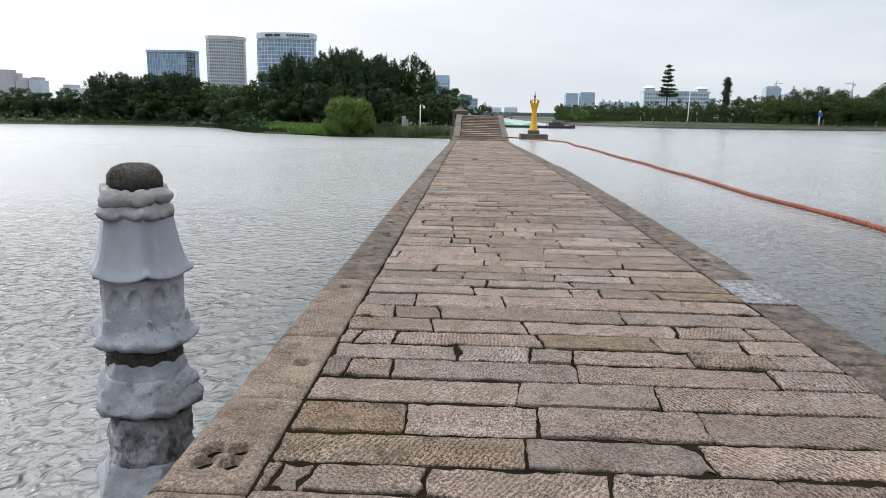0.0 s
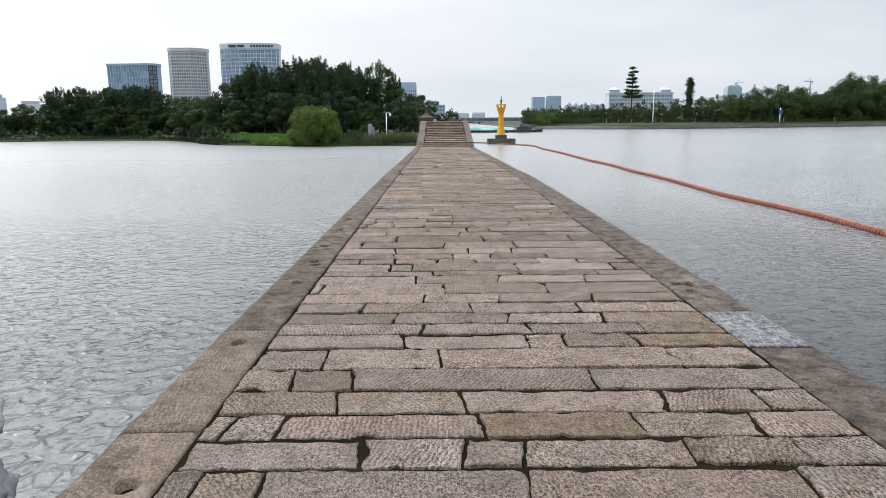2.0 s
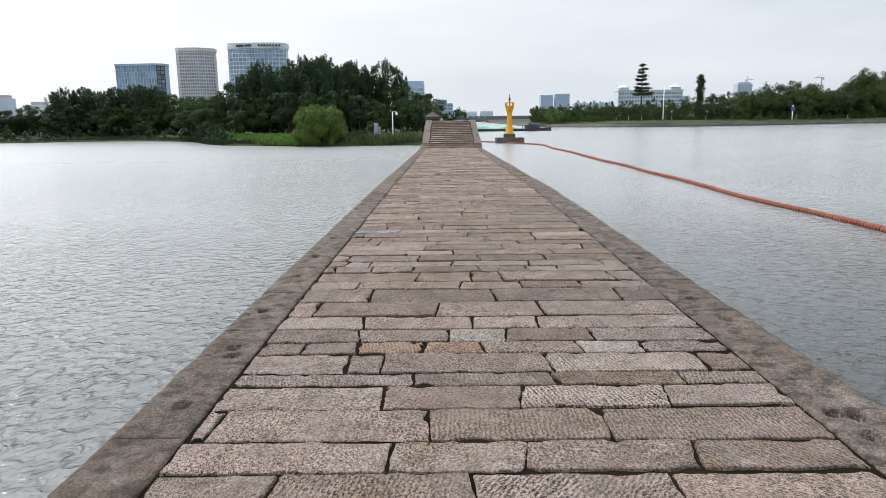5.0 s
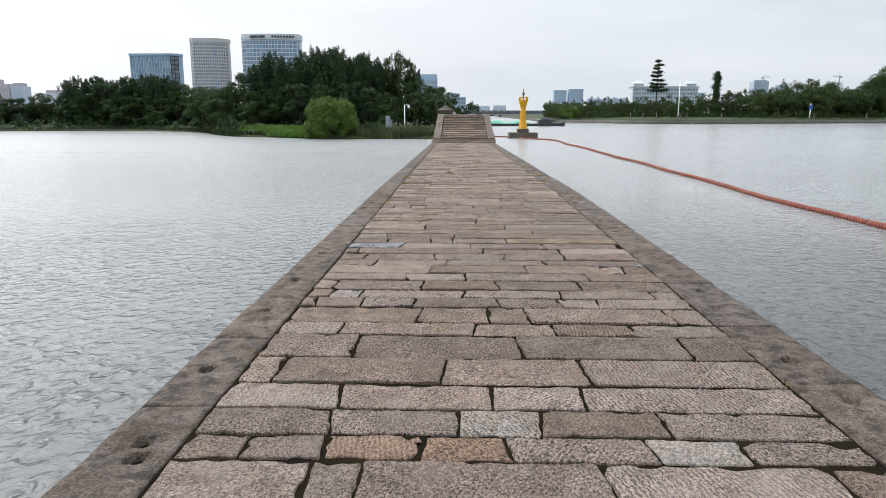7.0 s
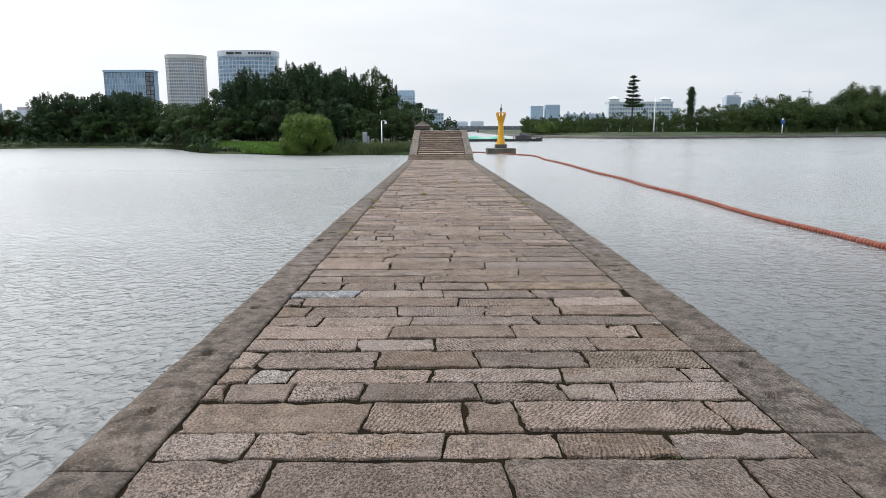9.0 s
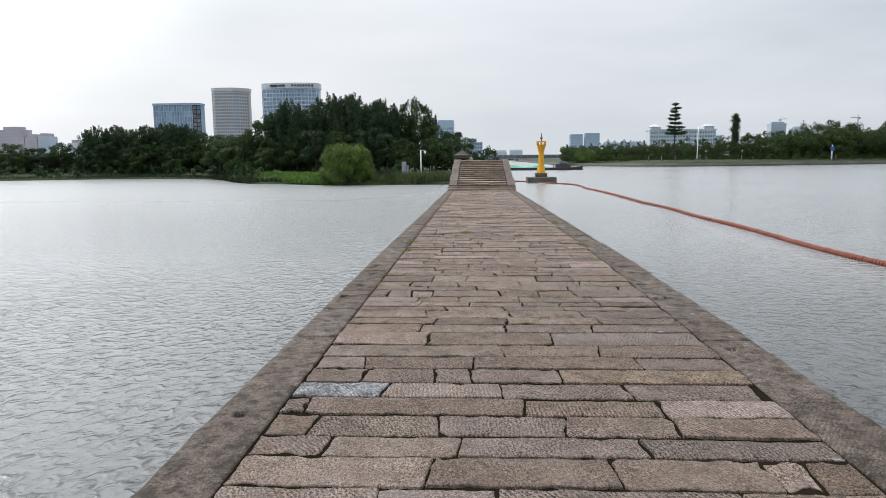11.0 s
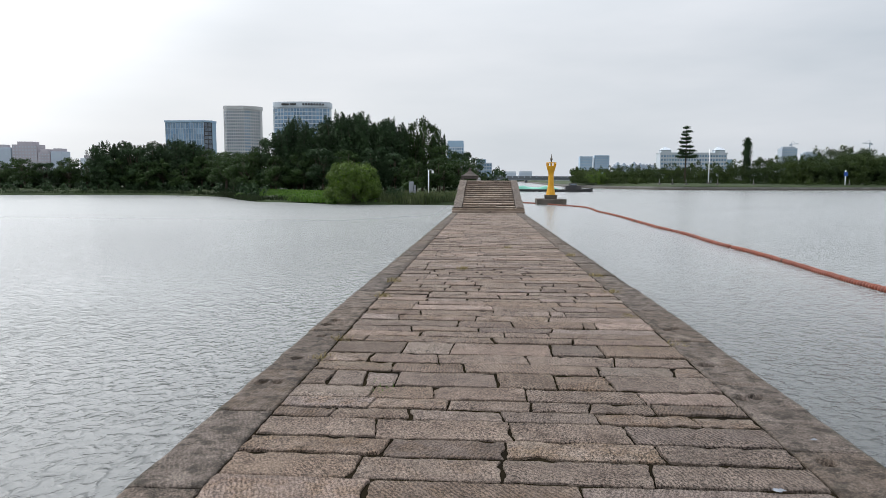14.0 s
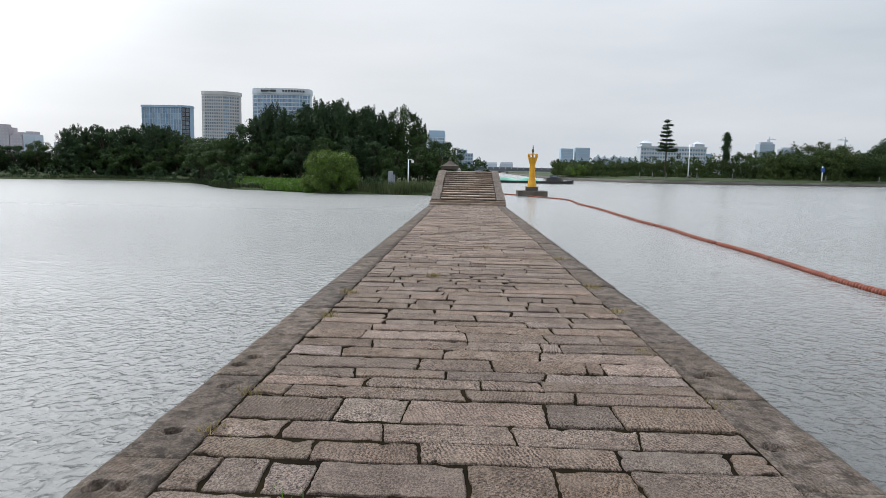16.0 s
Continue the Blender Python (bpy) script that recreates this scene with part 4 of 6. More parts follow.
def tier(name, prof, material, label="", wobble=0.05, curl=0.0, sides=6, turn=radians(-58), niches=False):
    """A six-sided carved member; curl lifts its corners as on a tiled roof."""
    dense = []
    for (r0, z0), (r1, z1) in zip(prof, prof[1:]):
        n = max(1, int(max(abs(z1 - z0), abs(r1 - r0)) / 0.016))
        dense += [(r0 + (r1 - r0) * k / n, z0 + (z1 - z0) * k / n) for k in range(n)]
    dense.append(prof[-1])
    rmax = max(r for r, _ in prof)
    bm = lathe([(r, z + O) for r, z in dense], sides * (30 if niches else 11), turn, wobble=0)
    for v in bm.verts:
        r = math.hypot(v.co.x, v.co.y)
        a = math.atan2(v.co.y, v.co.x) - turn
        step = math.tau / sides
        c = abs((a % step) / step - 0.5) * 2          # 1 at a corner
        k = math.cos(step / 2) / math.cos((a % step) - step / 2)
        k = k * (1 + 0.05 * c ** 6) if curl else 0.35 + 0.65 * k
        rough = noise.noise(v.co * 6) + 0.6 * noise.noise(v.co * 15) + 0.3 * noise.noise(v.co * 38)
        chip = noise.noise(v.co * 9 + Vector((3, 8, 1)))
        k *= 1 + wobble * rough - (wobble * 2.0 * (chip - 0.3) if chip > 0.3 else 0)
        v.co.z += curl * c ** 3 * (r / rmax) ** 5 + wobble * (0.3 * noise.noise(v.co * 7 + Vector((5, 1, 2))) + 0.2 * noise.noise(v.co * 21))
        if niches:      # two shallow arched hollows on every side
            s = ((a % step) / step - 0.5) * 0.29
            px, pz = abs(abs(s) - 0.066), v.co.z - O
            if 0.22 < pz < 0.385 and px < 0.05:
                arch = pz < 0.29 and px < 0.042 or math.hypot(px, (pz - 0.29) * 0.75) < 0.042
                k -= (0.075 if arch else -0.012) * min(1.0, max(0.0, pz - 0.22) / 0.05)
        v.co.x *= k
        v.co.y *= k
    for f in bm.faces:
        f.smooth = True
    return part(name, bm, material, pillar, label)


tier("cap", [(0.16, 1.0), (0.19, 1.03), (0.19, 1.085), (0.165, 1.13), (0.105, 1.162), (0.01, 1.172)], mossy_stone, "brown weathered rounded capstone", 0.05)
tier("ring", [(0.17, 0.90), (0.235, 0.905), (0.25, 0.95), (0.235, 0.99), (0.20, 1.015), (0.15, 1.02)], limewash, "chipped limewashed moulding", 0.11, 0.01)
tier("ring", [(0.17, 0.815), (0.25, 0.81), (0.262, 0.845), (0.235, 0.875), (0.22, 0.905), (0.16, 0.91)], limewash, "chipped limewashed moulding", 0.14, 0.012)
tier("roof_tier", [(0.24, 0.45), (0.33, 0.408), (0.350, 0.410), (0.349, 0.424), (0.312, 0.485), (0.288, 0.55), (0.268, 0.63), (0.252, 0.72), (0.238, 0.82), (0.19, 0.83)], limewash_smooth, "smooth blue-white flared six-sided roof", 0.014, 0.05)
tier("shaft", [(0.285, 0.0), (0.29, 0.12), (0.285, 0.3), (0.287, 0.42), (0.2, 0.425)], limewash_worn, "peeling limewashed shaft with arched niches, stained brown", 0.03, niches=True)
tier("roof_tier", [(0.24, -0.09), (0.345, -0.075), (0.37, -0.052), (0.37, -0.036), (0.33, 0.02), (0.30, 0.08), (0.29, 0.14), (0.25, 0.15)], limewash_worn, "chipped limewashed eaves", 0.085, 0.05)
# dark colour of the neck stands in for shadow below the eaves
tier("neck", [(0.25, -0.24), (0.275, -0.2), (0.27, -0.1), (0.25, -0.08)], mossy_stone, "bare stone neck, coloured dark for the shadowed gap under the eaves", 0.16)
tier("shaft", [(0.295, -0.46), (0.30, -0.36), (0.285, -0.26), (0.275, -0.19), (0.22, -0.17)], limewash_worn, "peeling limewashed shaft, stained brown", 0.10)
tier("roof_tier", [(0.25, -0.56), (0.355, -0.555), (0.385, -0.525), (0.387, -0.505), (0.35, -0.43), (0.33, -0.36), (0.31, -0.30), (0.25, -0.29)], limewash_worn, "chipped limewashed eaves", 0.085, 0.06)
tier("shaft", [(0.305, -1.1), (0.31, -0.9), (0.30, -0.75), (0.30, -0.58), (0.2, -0.57)], limewash_stained, "limewashed shaft with black stains, partly bare", 0.08)
tier("roof_tier", [(0.26, -1.32), (0.37, -1.30), (0.415, -1.2), (0.415, -1.17), (0.37, -1.06), (0.34, -0.98), (0.32, -0.92), (0.27, -0.91)], limewash_worn, "chipped limewashed eaves", 0.06, 0.07)
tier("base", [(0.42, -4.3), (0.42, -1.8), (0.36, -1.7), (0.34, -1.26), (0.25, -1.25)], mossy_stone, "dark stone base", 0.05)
# ---------------------------------------------------------------- navigation beacon
beacon = thing("navigation_beacon", 12.9, 152.5, WATER, "yellow waisted navigation beacon on a dark concrete base in the water", "beacon")
beacon.scale = (0.95, 0.95, 0.915)
part("base", box(-3.1, 3.1, -3.0, 3.0, -1.0, 1.2, 0.08), concrete_dark, beacon, "dark wet concrete block")
part("plinth", box(-1.25, 1.25, -1.25, 1.25, 1.25, 2.1, 0.06), concrete_dark, beacon)
part("tower", lathe([(1.02, 2.1), (0.98, 2.25), (0.9, 2.8), (0.74, 3.5), (0.64, 4.1), (0.62, 4.8), (0.58, 5.8), (0.56, 6.5), (0.64, 7.1), (0.84, 7.75), (0.94, 8.2), (0.98, 8.3)], 12), yellow_paint, beacon)
gallery = part("gallery", lathe([(0.96, 8.3), (1.02, 8.33), (1.02, 8.52), (0.9, 8.54)], 12), yellow_paint, beacon)
for i in range(8):
    a = math.tau * i / 8
    part("railing_post", tube([(math.cos(a) * 0.92, math.sin(a) * 0.92, 8.5), (math.cos(a) * 0.98, math.sin(a) * 0.98, 9.3)], [0.12, 0.12], 5), yellow_paint, gallery)
bm = bmesh.new()
N = 24
for r, z in ((0.9, 9.14), (1.04, 9.14), (1.04, 9.3), (0.9, 9.3)):
    for i in range(N):
        bm.verts.new((math.cos(math.tau * i / N) * r, math.sin(math.tau * i / N) * r, z))
bm.verts.ensure_lookup_table()
for k in range(4):
    for i in range(N):
        bm.faces.new([bm.verts[q] for q in (k * N + i, k * N + (i + 1) % N, ((k + 1) % 4) * N + (i + 1) % N, ((k + 1) % 4) * N + i)])
part("rail", bm, yellow_paint, gallery)
lantern_post = part("lantern_post", tube([(0, 0, 8.4), (0, 0, 9.75)], [0.2, 0.15], 8), concrete_dark, beacon, "dark lantern post")
part("lantern", lathe([(0.14, 9.75), (0.26, 9.8), (0.26, 10.15), (0.12, 10.35), (0.05, 11.2)], 10, smooth=True), concrete_dark, lantern_post, "dark signal lantern")

# ---------------------------------------------------------------- floating boom
boom = thing("floating_boom", 0, 0, WATER, "string of faded orange floats lying on the water", "boom")
boom_line = smooth_line([(19.2, 12), (19.1, 24), (19.0, 30), (18.7, 38), (18.5, 46), (18.7, 56), (18.6, 66), (18.3, 78), (18.1, 92), (18.2, 106), (17.5, 121), (17.8, 137), (13.5, 147), (8.2, 157), (2, 163)], 24)
pts = [Vector((x, y, 0)) for x, y in boom_line]
for i, p in enumerate(pts):
    p.x = p.x + 0.25 * noise.noise(Vector((p.y * 0.1, 2, 0))) + 0.04 * noise.noise(Vector((p.y * 0.5, 7, 0)))
bead = bmesh.new()
lathe([(0.05, -0.122), (0.11, -0.112), (0.16, -0.075), (0.182, -0.02), (0.182, 0.02), (0.16, 0.075), (0.11, 0.112), (0.05, 0.122)], 12, bm=bead, smooth=True)
bead_mesh = bpy.data.meshes.new("float")
bead.to_mesh(bead_mesh)
bead_mesh.materials.append(float_orange)
old_mesh = bead_mesh.copy()
old_mesh.materials[0] = float_grey
brng = random.Random(3)
far_v, far_f, placed, carry, old_run = [], [], 0, 0.0, 0
base_v = [v.co.copy() for v in bead.verts]
base_f = [[v.index for v in f.verts] for f in bead.faces]
bead.free()
for a, b in zip(pts, pts[1:]):
    seg = b - a
    L = seg.length
    s = carry
    while s < L:
        p = a + seg * (s / L)
        p.z = 0.07 + brng.uniform(-0.02, 0.02)
        turn = seg.to_track_quat("Z", "Y").to_matrix().to_4x4() @ Matrix.Rotation(brng.uniform(-0.12, 0.12), 4, "X")
        m4 = Matrix.Translation(p) @ turn
        gap = 0.245
        if brng.random() < 0.015:
            gap = 0.6
        if old_run == 0 and brng.random() < 0.008:
            old_run = brng.randint(1, 3)
        if 22 < p.y < 160 and placed < 300:
            ob = new("float", old_mesh if old_run else bead_mesh)
            ob.parent = boom
            ob.matrix_local = m4
            placed += 1
        elif p.y > 22:
            k = len(far_v)
            far_v += [m4 @ v for v in base_v]
            far_f += [[i + k for i in f] for f in base_f]
        old_run = max(0, old_run - 1)
        s += gap
    carry = s - L
me = bpy.data.meshes.new("far_float_run")
me.from_pydata(far_v, [], far_f)
me.materials.append(float_orange)
far = new("far_float_run", me)
far.parent = boom
tagged(far, "far run of orange floats", kind="stuff")
part("rope", tube([p + Vector((0, 0, -0.02)) for p in pts[::3]], [0.07] * len(pts[::3]), 5), rope_black, boom, "dark wet rope and skirt")

# ---------------------------------------------------------------- trees
GROUND = WATER + 1.6
prototypes = {}


def crown_points(nr, blobs, per, shell=0.55):
    out = []
    for x, y, z, r, f in blobs:
        n = int(per * r * r)
        d = nr.normal(size=(n, 3))
        d /= np.linalg.norm(d, axis=1)[:, None]
        k = (shell + (1 - shell) * nr.uniform(0, 1, n) ** 0.6)[:, None]
        p = d * k * r
        p[:, 2] *= f
        p += nr.normal(size=(n, 3)) * 0.06
        out.append(np.concatenate([p + np.array([x, y, z]), d], 1))
    return np.concatenate(out)


def tree_round(seed, mat, label):
    """Broad tree, ten metres high before scaling: short trunk, forking limbs, heaped crown."""
    nr = np.random.default_rng(seed)
    t = thing("tree", 0, 0, 0, label, "tree", "trees on the far banks")
    bm = tube([(0, 0, -0.3), (0.05, 0, 1.2), (0.0, 0.1, 2.6), (0.1, 0, 4.6)], [0.3, 0.24, 0.2, 0.1], 7)
    blobs = []
    for i in range(34):
        a, u = i * 2.4 + nr.uniform(-0.4, 0.4), nr.uniform(0, 1)
        rr = 3.3 * math.sqrt(nr.uniform(0.1, 1)) * (1 - 0.45 * u ** 2)
        x, y, z = math.cos(a) * rr, math.sin(a) * rr, 2.0 + u * 6.7
        r = nr.uniform(0.8, 1.35) * (1.1 - 0.4 * u)
        blobs.append((x, y, z, r, 0.95))
        if i % 3 == 0:
            tube([(0.05, 0, 2.2 + u), (x * 0.5, y * 0.5, 2.8 + u * 3), (x * 0.9, y * 0.9, z)], [0.13, 0.08, 0.03], 5, bm)
    part("trunk", bm, bark, t)
    me = quads_mesh("crown", leaves(nr, crown_points(nr, blobs, 200, 0.6), 0.152, 0.6), mat)
    crown = new("crown", me)
    crown.parent = t
    return t


def tree_tall(seed, mat, label, open_top=False):
    """Tall many-headed tree: heaped foliage round several upright limbs, with loose tufts standing out of the heads."""
    nr = np.random.default_rng(seed)
    t = thing("tree", 0, 0, 0, label, "tree", "trees on the far banks")
    bm = tube([(0, 0, -0.3), (0.05, 0, 1.5), (0.0, 0.1, 4.0), (0.1, 0, 7.2)], [0.26, 0.2, 0.15, 0.06], 7)
    blobs, tufts = [], []
    for i in range(11):
        a = i * 2.4 + nr.uniform(-0.5, 0.5)
        rr = nr.uniform(0.9, 3.0) if i else 0.3
        top = 9.3 - 0.28 * rr ** 2 * nr.uniform(0.5, 1.2) if i else 9.4
        x, y = math.cos(a) * rr, math.sin(a) * rr
        tube([(0, 0, 1.5 + i * 0.2), (x * 0.6, y * 0.6, 3.5), (x, y, top - 0.6)], [0.12, 0.08, 0.03], 5, bm)
        z = nr.uniform(1.4, 2.4) + (2.5 if open_top and i % 2 else 0)
        while z < top - 0.5:
            u = z / top
            r = (1.5 - 0.75 * u ** 2) * nr.uniform(0.75, 1.15) * (0.72 if open_top else 1.0)
            blobs.append((x * (0.75 + 0.3 * u) + nr.uniform(-0.35, 0.35), y * (0.75 + 0.3 * u) + nr.uniform(-0.35, 0.35), z, r, 0.85))
            z += nr.uniform(0.6, 0.95)
        for k in range(7):
            b, o = nr.uniform(0, math.tau), nr.uniform(0.2, 1.0)
            foot = np.array([x + math.cos(b) * o * 0.7, y + math.sin(b) * o * 0.7, top - 0.3 - 0.9 * o])
            tip = foot + np.array([math.cos(b) * o * 0.5, math.sin(b) * o * 0.5, nr.uniform(0.5, 1.0)])
            w = nr.uniform(0, 1, 70)[:, None]
            tufts.append(foot * (1 - w) + tip * w + nr.normal(size=(70, 3)) * (0.16 - 0.1 * w))
    part("trunk", bm, bark, t)
    core = crown_points(nr, [(x, y, z, r * 0.82, f) for x, y, z, r, f in blobs], 26, 0.3)
    outer = crown_points(nr, blobs, 120, 0.6)
    crown = new("crown", quads_mesh("crown", np.concatenate([leaves(nr, core, 0.26, 0.7), leaves(nr, outer, 0.105, 0.5, 0.6), leaves(nr, np.concatenate(tufts), 0.1, 0.4, 1.0)]), mat))
    crown.parent = t
    return t


def tree_conifer(seed, mat, label, bare=True):
    """Old conifer: separate uneven branch layers on a tall stem, or a slim column."""
    nr = np.random.default_rng(seed)
    t = thing("conifer", 0, 0, 0, label, "tree", "trees on the far banks")
    part("trunk", tube([(0, 0, -0.3), (0.05, 0, 5), (0, 0, 10)], [0.2, 0.13, 0.04], 6), bark, t)
    pts = []
    z = 4.7 if bare else 0.8
    while z < 9.9:
        u = z / 10
        if bare:
            R = (2.25 - 3.4 * max(0.0, u - 0.5)) * nr.uniform(0.75, 1.1)
        else:
            R = 1.15 * nr.uniform(0.5, 1.3) * (1 if u < 0.7 else 2.05 - 1.5 * u)
        for j in range(6 if bare else 7):
            a = nr.uniform(0, math.tau)
            L = R * nr.uniform(0.45, 1.1)
            end = np.array([math.cos(a) * L, math.sin(a) * L, z + nr.uniform(-0.05, 0.25) * (1 if bare else 0.5)])
            n = int(330 * L) if bare else 160
            w = nr.uniform(0.15, 1.05, n)[:, None]
            pts.append(np.array([[0, 0, z]]) * (1 - w) + end[None, :] * w + nr.normal(size=(n, 3)) * np.array([0.18, 0.18, 0.09 if bare else 0.2]))
        z += nr.uniform(0.48, 0.72) if bare else 0.38
    crown = new("crown", quads_mesh("crown", leaves(nr, np.concatenate(pts), 0.085, 0.5), mat))
    crown.parent = t
    return t


def plant(kind, x, y, height, width, turn=0.0, z=GROUND):
    proto = prototypes[kind]
    m = pose(x, y, z, 0, 0, turn) @ Matrix.Diagonal((width / 7.1, width / 7.1, height / 9.75, 1))
    if not proto["used"]:
        proto["used"] = True
        proto["ob"].matrix_world = m
        return proto["ob"]
    ob = copy_thing(proto["ob"], m @ Matrix.Diagonal((*(1 / s for s in proto["ob"].scale), 1)))
    return ob


for key, ob in (("r1", tree_round(11, leaf_mid, "dark green round-headed broadleaf tree on the bank")),
                ("r2", tree_round(12, leaf_dark, "dense dark green broadleaf tree on the bank")),
                ("r3", tree_round(13, leaf_mid, "dense dark green broadleaf tree on the bank")),
                ("t1", tree_tall(21, leaf_dark, "tall dark green tree with several plumed heads")),
                ("t2", tree_tall(22, leaf_dark, "tall dark green tree with several plumed heads")),
                ("t3", tree_tall(23, leaf_mid, "tall leafy green tree with ragged open top", True)),
                ("c1", tree_conifer(31, leaf_dark, "tall conifer with bare trunk and flat branch tiers")),
                ("c2", tree_conifer(32, leaf_dark, "slim columnar dark conifer", False))):
    prototypes[key] = {"ob": ob, "used": False}

# wooded point behind the willow
plant("t1", -49.5, 181, 16.7, 13, 20)
plant("t2", -46, 176, 18.7, 11, 140)
plant("r2", -53.5, 178, 14.3, 11, 60)
plant("t1", -41.5, 184, 18.0, 13, 250)
plant("t2", -37, 180, 20.1, 14, 300)
plant("t1", -33, 183, 20.2, 14, 80)
plant("t2", -30, 177, 19.7, 13, 200)
plant("t1", -26, 184, 18.9, 12, 10)
plant("t2", -23.6, 179, 18.5, 11, 100)
plant("t2", -20.5, 182, 16.6, 10, 190)
plant("t3", -15.9, 178, 18.8, 9.5, 30)
plant("r2", -17.8, 181, 15.0, 8, 220)
plant("t2", -12.4, 181, 15.5, 6.5, 75)
plant("r3", -10.6, 176, 12.0, 9, 0)
plant("r2", -6.6, 180, 10.7, 9, 75)
plant("r3", -3.4, 186, 9.2, 7, 130)
# lower storey in front of them
plant("r1", -50.5, 172, 9.1, 8, 90)
plant("r3", -44, 173, 10.0, 9, 10)
plant("r2", -38.5, 170, 11.0, 10, 200)
plant("r3", -33, 171, 10.5, 9, 310)
plant("r2", -27, 172, 11.5, 10, 45)
plant("r2", -21.5, 170, 10.0, 8, 120)
plant("r1", -16.2, 166, 7.8, 7.5, 270)
plant("r3", -11, 168, 8.6, 8, 15)
plant("t3", -56.5, 176, 11.0, 6, 15)
plant("r1", -18.6, 168, 8.6, 6, 130)
plant("r3", -6.4, 170, 8.6, 8.5, 60)
# left bank, back row tall, front row low and round
for k, (fx, fy, fh, fw) in enumerate(((-119, 214, 10.5, 10), (-114.5, 210, 14.4, 12), (-109.5, 213, 14.6, 12), (-105, 209, 12.8, 11), (-100, 211, 14.4, 11), (-96, 214, 15.2, 11), (-92, 212, 15.0, 11),
                                      (-87.5, 211, 14.6, 11), (-83, 213, 12.4, 11))):
    plant(("r2", "t2", "t1", "r2", "t1", "t2", "t1", "t2", "r3")[k], fx, fy, fh, fw, k * 87)
for i in range(29):
    fx = -170 + i * 3.9
    fy = 206 + (i % 3) * 2.5 - 0.55 * max(0, fx + 80) - 0.3 * max(0, -125 - fx)
    if fx > -60:
        continue
    fh = 8.8 + 0.7 * math.sin(i * 1.7) + (1.4 if fx > -88 else 0.0)
    plant(("r2", "r1", "r3", "r1", "r3")[i % 5], fx, fy, fh, 8.6 + 0.8 * math.sin(i * 2.1), i * 47)
for fx, fy, fh in ((-70, 191, 10.8), (-66, 186, 10.6), (-62, 181, 10.2), (-58.5, 176, 9.6)):
    plant("r1" if fx % 2 else "r3", fx, fy, fh, 9, fx * 31)

# far right bank
plant("c1", 102.6, 375, 28.7, 19, 10, -0.7)
plant("c2", 137.4, 385, 24.0, 17, 0, -0.9)


def woods(name, seed, count, spread, mat, label, leaf=0.62):
    """A far belt of trees, all in one mesh: heaps of leaf clumps over thin stems. spread(u) gives x, y, ground, height."""
    nr = np.random.default_rng(seed)
    pts = []
    for i in range(count):
        x, y, z, h = spread((i + nr.uniform(0, 0.8)) / count, nr)
        r = h * nr.uniform(0.22, 0.36)
        blobs = [(x + nr.normal() * r * 0.55, y + nr.normal() * r * 0.55, z + h * nr.uniform(0.04, 0.82), r * nr.uniform(0.4, 0.7), 0.85) for _ in range(9)]
        blobs += [(x + nr.normal() * r * 0.2, y, z + h * (0.86 + 0.06 * k), r * (0.32 - 0.1 * k), 1.2) for k in range(2)]
        pts.append(crown_points(nr, blobs, 3.4 / leaf ** 2, 0.5))
    me = quads_mesh(name, leaves(nr, np.concatenate(pts), leaf, 0.6), mat)
    return tagged(new(name, me), label, "trees", kind="stuff")


def along(line, u):
    k = u * (len(line) - 1)
    i = min(int(k), len(line) - 2)
    f = k - i
    return line[i][0] * (1 - f) + line[i + 1][0] * f, line[i][1] * (1 - f) + line[i + 1][1] * f


BELT = [(53, 436), (60, 424), (70, 410), (86, 392), (112, 379), (155, 385), (192, 399), (226, 414), (262, 432), (330, 460), (430, 500)]
CREST = [(40, 9), (70, 10.2), (100, 10.6), (115, 12.6), (135, 14), (155, 15), (170, 18), (185, 20), (215, 21.5), (232, 17), (245, 25), (262, 31), (300, 29), (450, 24)]


def crest_height(x):
    return float(np.interp(x, [a for a, _ in CREST], [b for _, b in CREST]))


def belt_front(u, nr):
    x, y = along(BELT, u)
    return x + nr.uniform(-2, 2), y + nr.uniform(-3, 4), -0.5, crest_height(x) * nr.uniform(0.5, 0.8)


def belt_back(u, nr):
    x, y = along(BELT, u)
    return x + 3, y + 13 + nr.uniform(-4, 4), -0.5, crest_height(x) * nr.uniform(0.72, 1.08)


def belt_bushes(u, nr):
    x, y = along(BELT, u)
    return x - 2 + nr.uniform(-1, 1), y - 9 + nr.uniform(-5, 3), -0.9, nr.uniform(1.2, 3.6)


woods("far_trees", 41, 190, belt_front, leaf_far, "belt of mixed green trees along the far canal bank", 0.37)
woods("far_trees", 42, 150, belt_back, leaf_far, "taller dark trees behind the belt on the far canal bank", 0.47)
woods("far_shrubs", 43, 430, belt_bushes, leaf_far, "low shrubs at the foot of the far trees", 0.3)
woods("pale_willows", 44, 5, lambda u, nr: (57 + u * 9, 408 - u * 8, -0.8, nr.uniform(5.5, 7.5)), leaf_willow, "pale green young willows at the water", 0.3)


def left_under(u, nr):
    x, y = along(shore[6:50], u)
    return x + nr.uniform(-1, 1), y + 5.5 + nr.uniform(-2, 4), GROUND - 0.7, nr.uniform(1.4, 3.4)


def back_under(u, nr):
    x = -62 + 66 * u
    return x, 186 + nr.uniform(0, 8), GROUND - 0.3, nr.uniform(5, 8)


def left_back(u, nr):
    x = -175 + 115 * u
    return x, 216 - 0.55 * max(0, x + 80) - 0.3 * max(0, -125 - x) + nr.uniform(-3, 5), GROUND - 0.3, nr.uniform(5.5, 7.5)


woods("undergrowth", 45, 190, left_under, leaf_dark, "dark undergrowth along the left bank", 0.3)
woods("undergrowth", 46, 40, back_under, leaf_dark, "dark undergrowth behind the wooded point", 0.5)
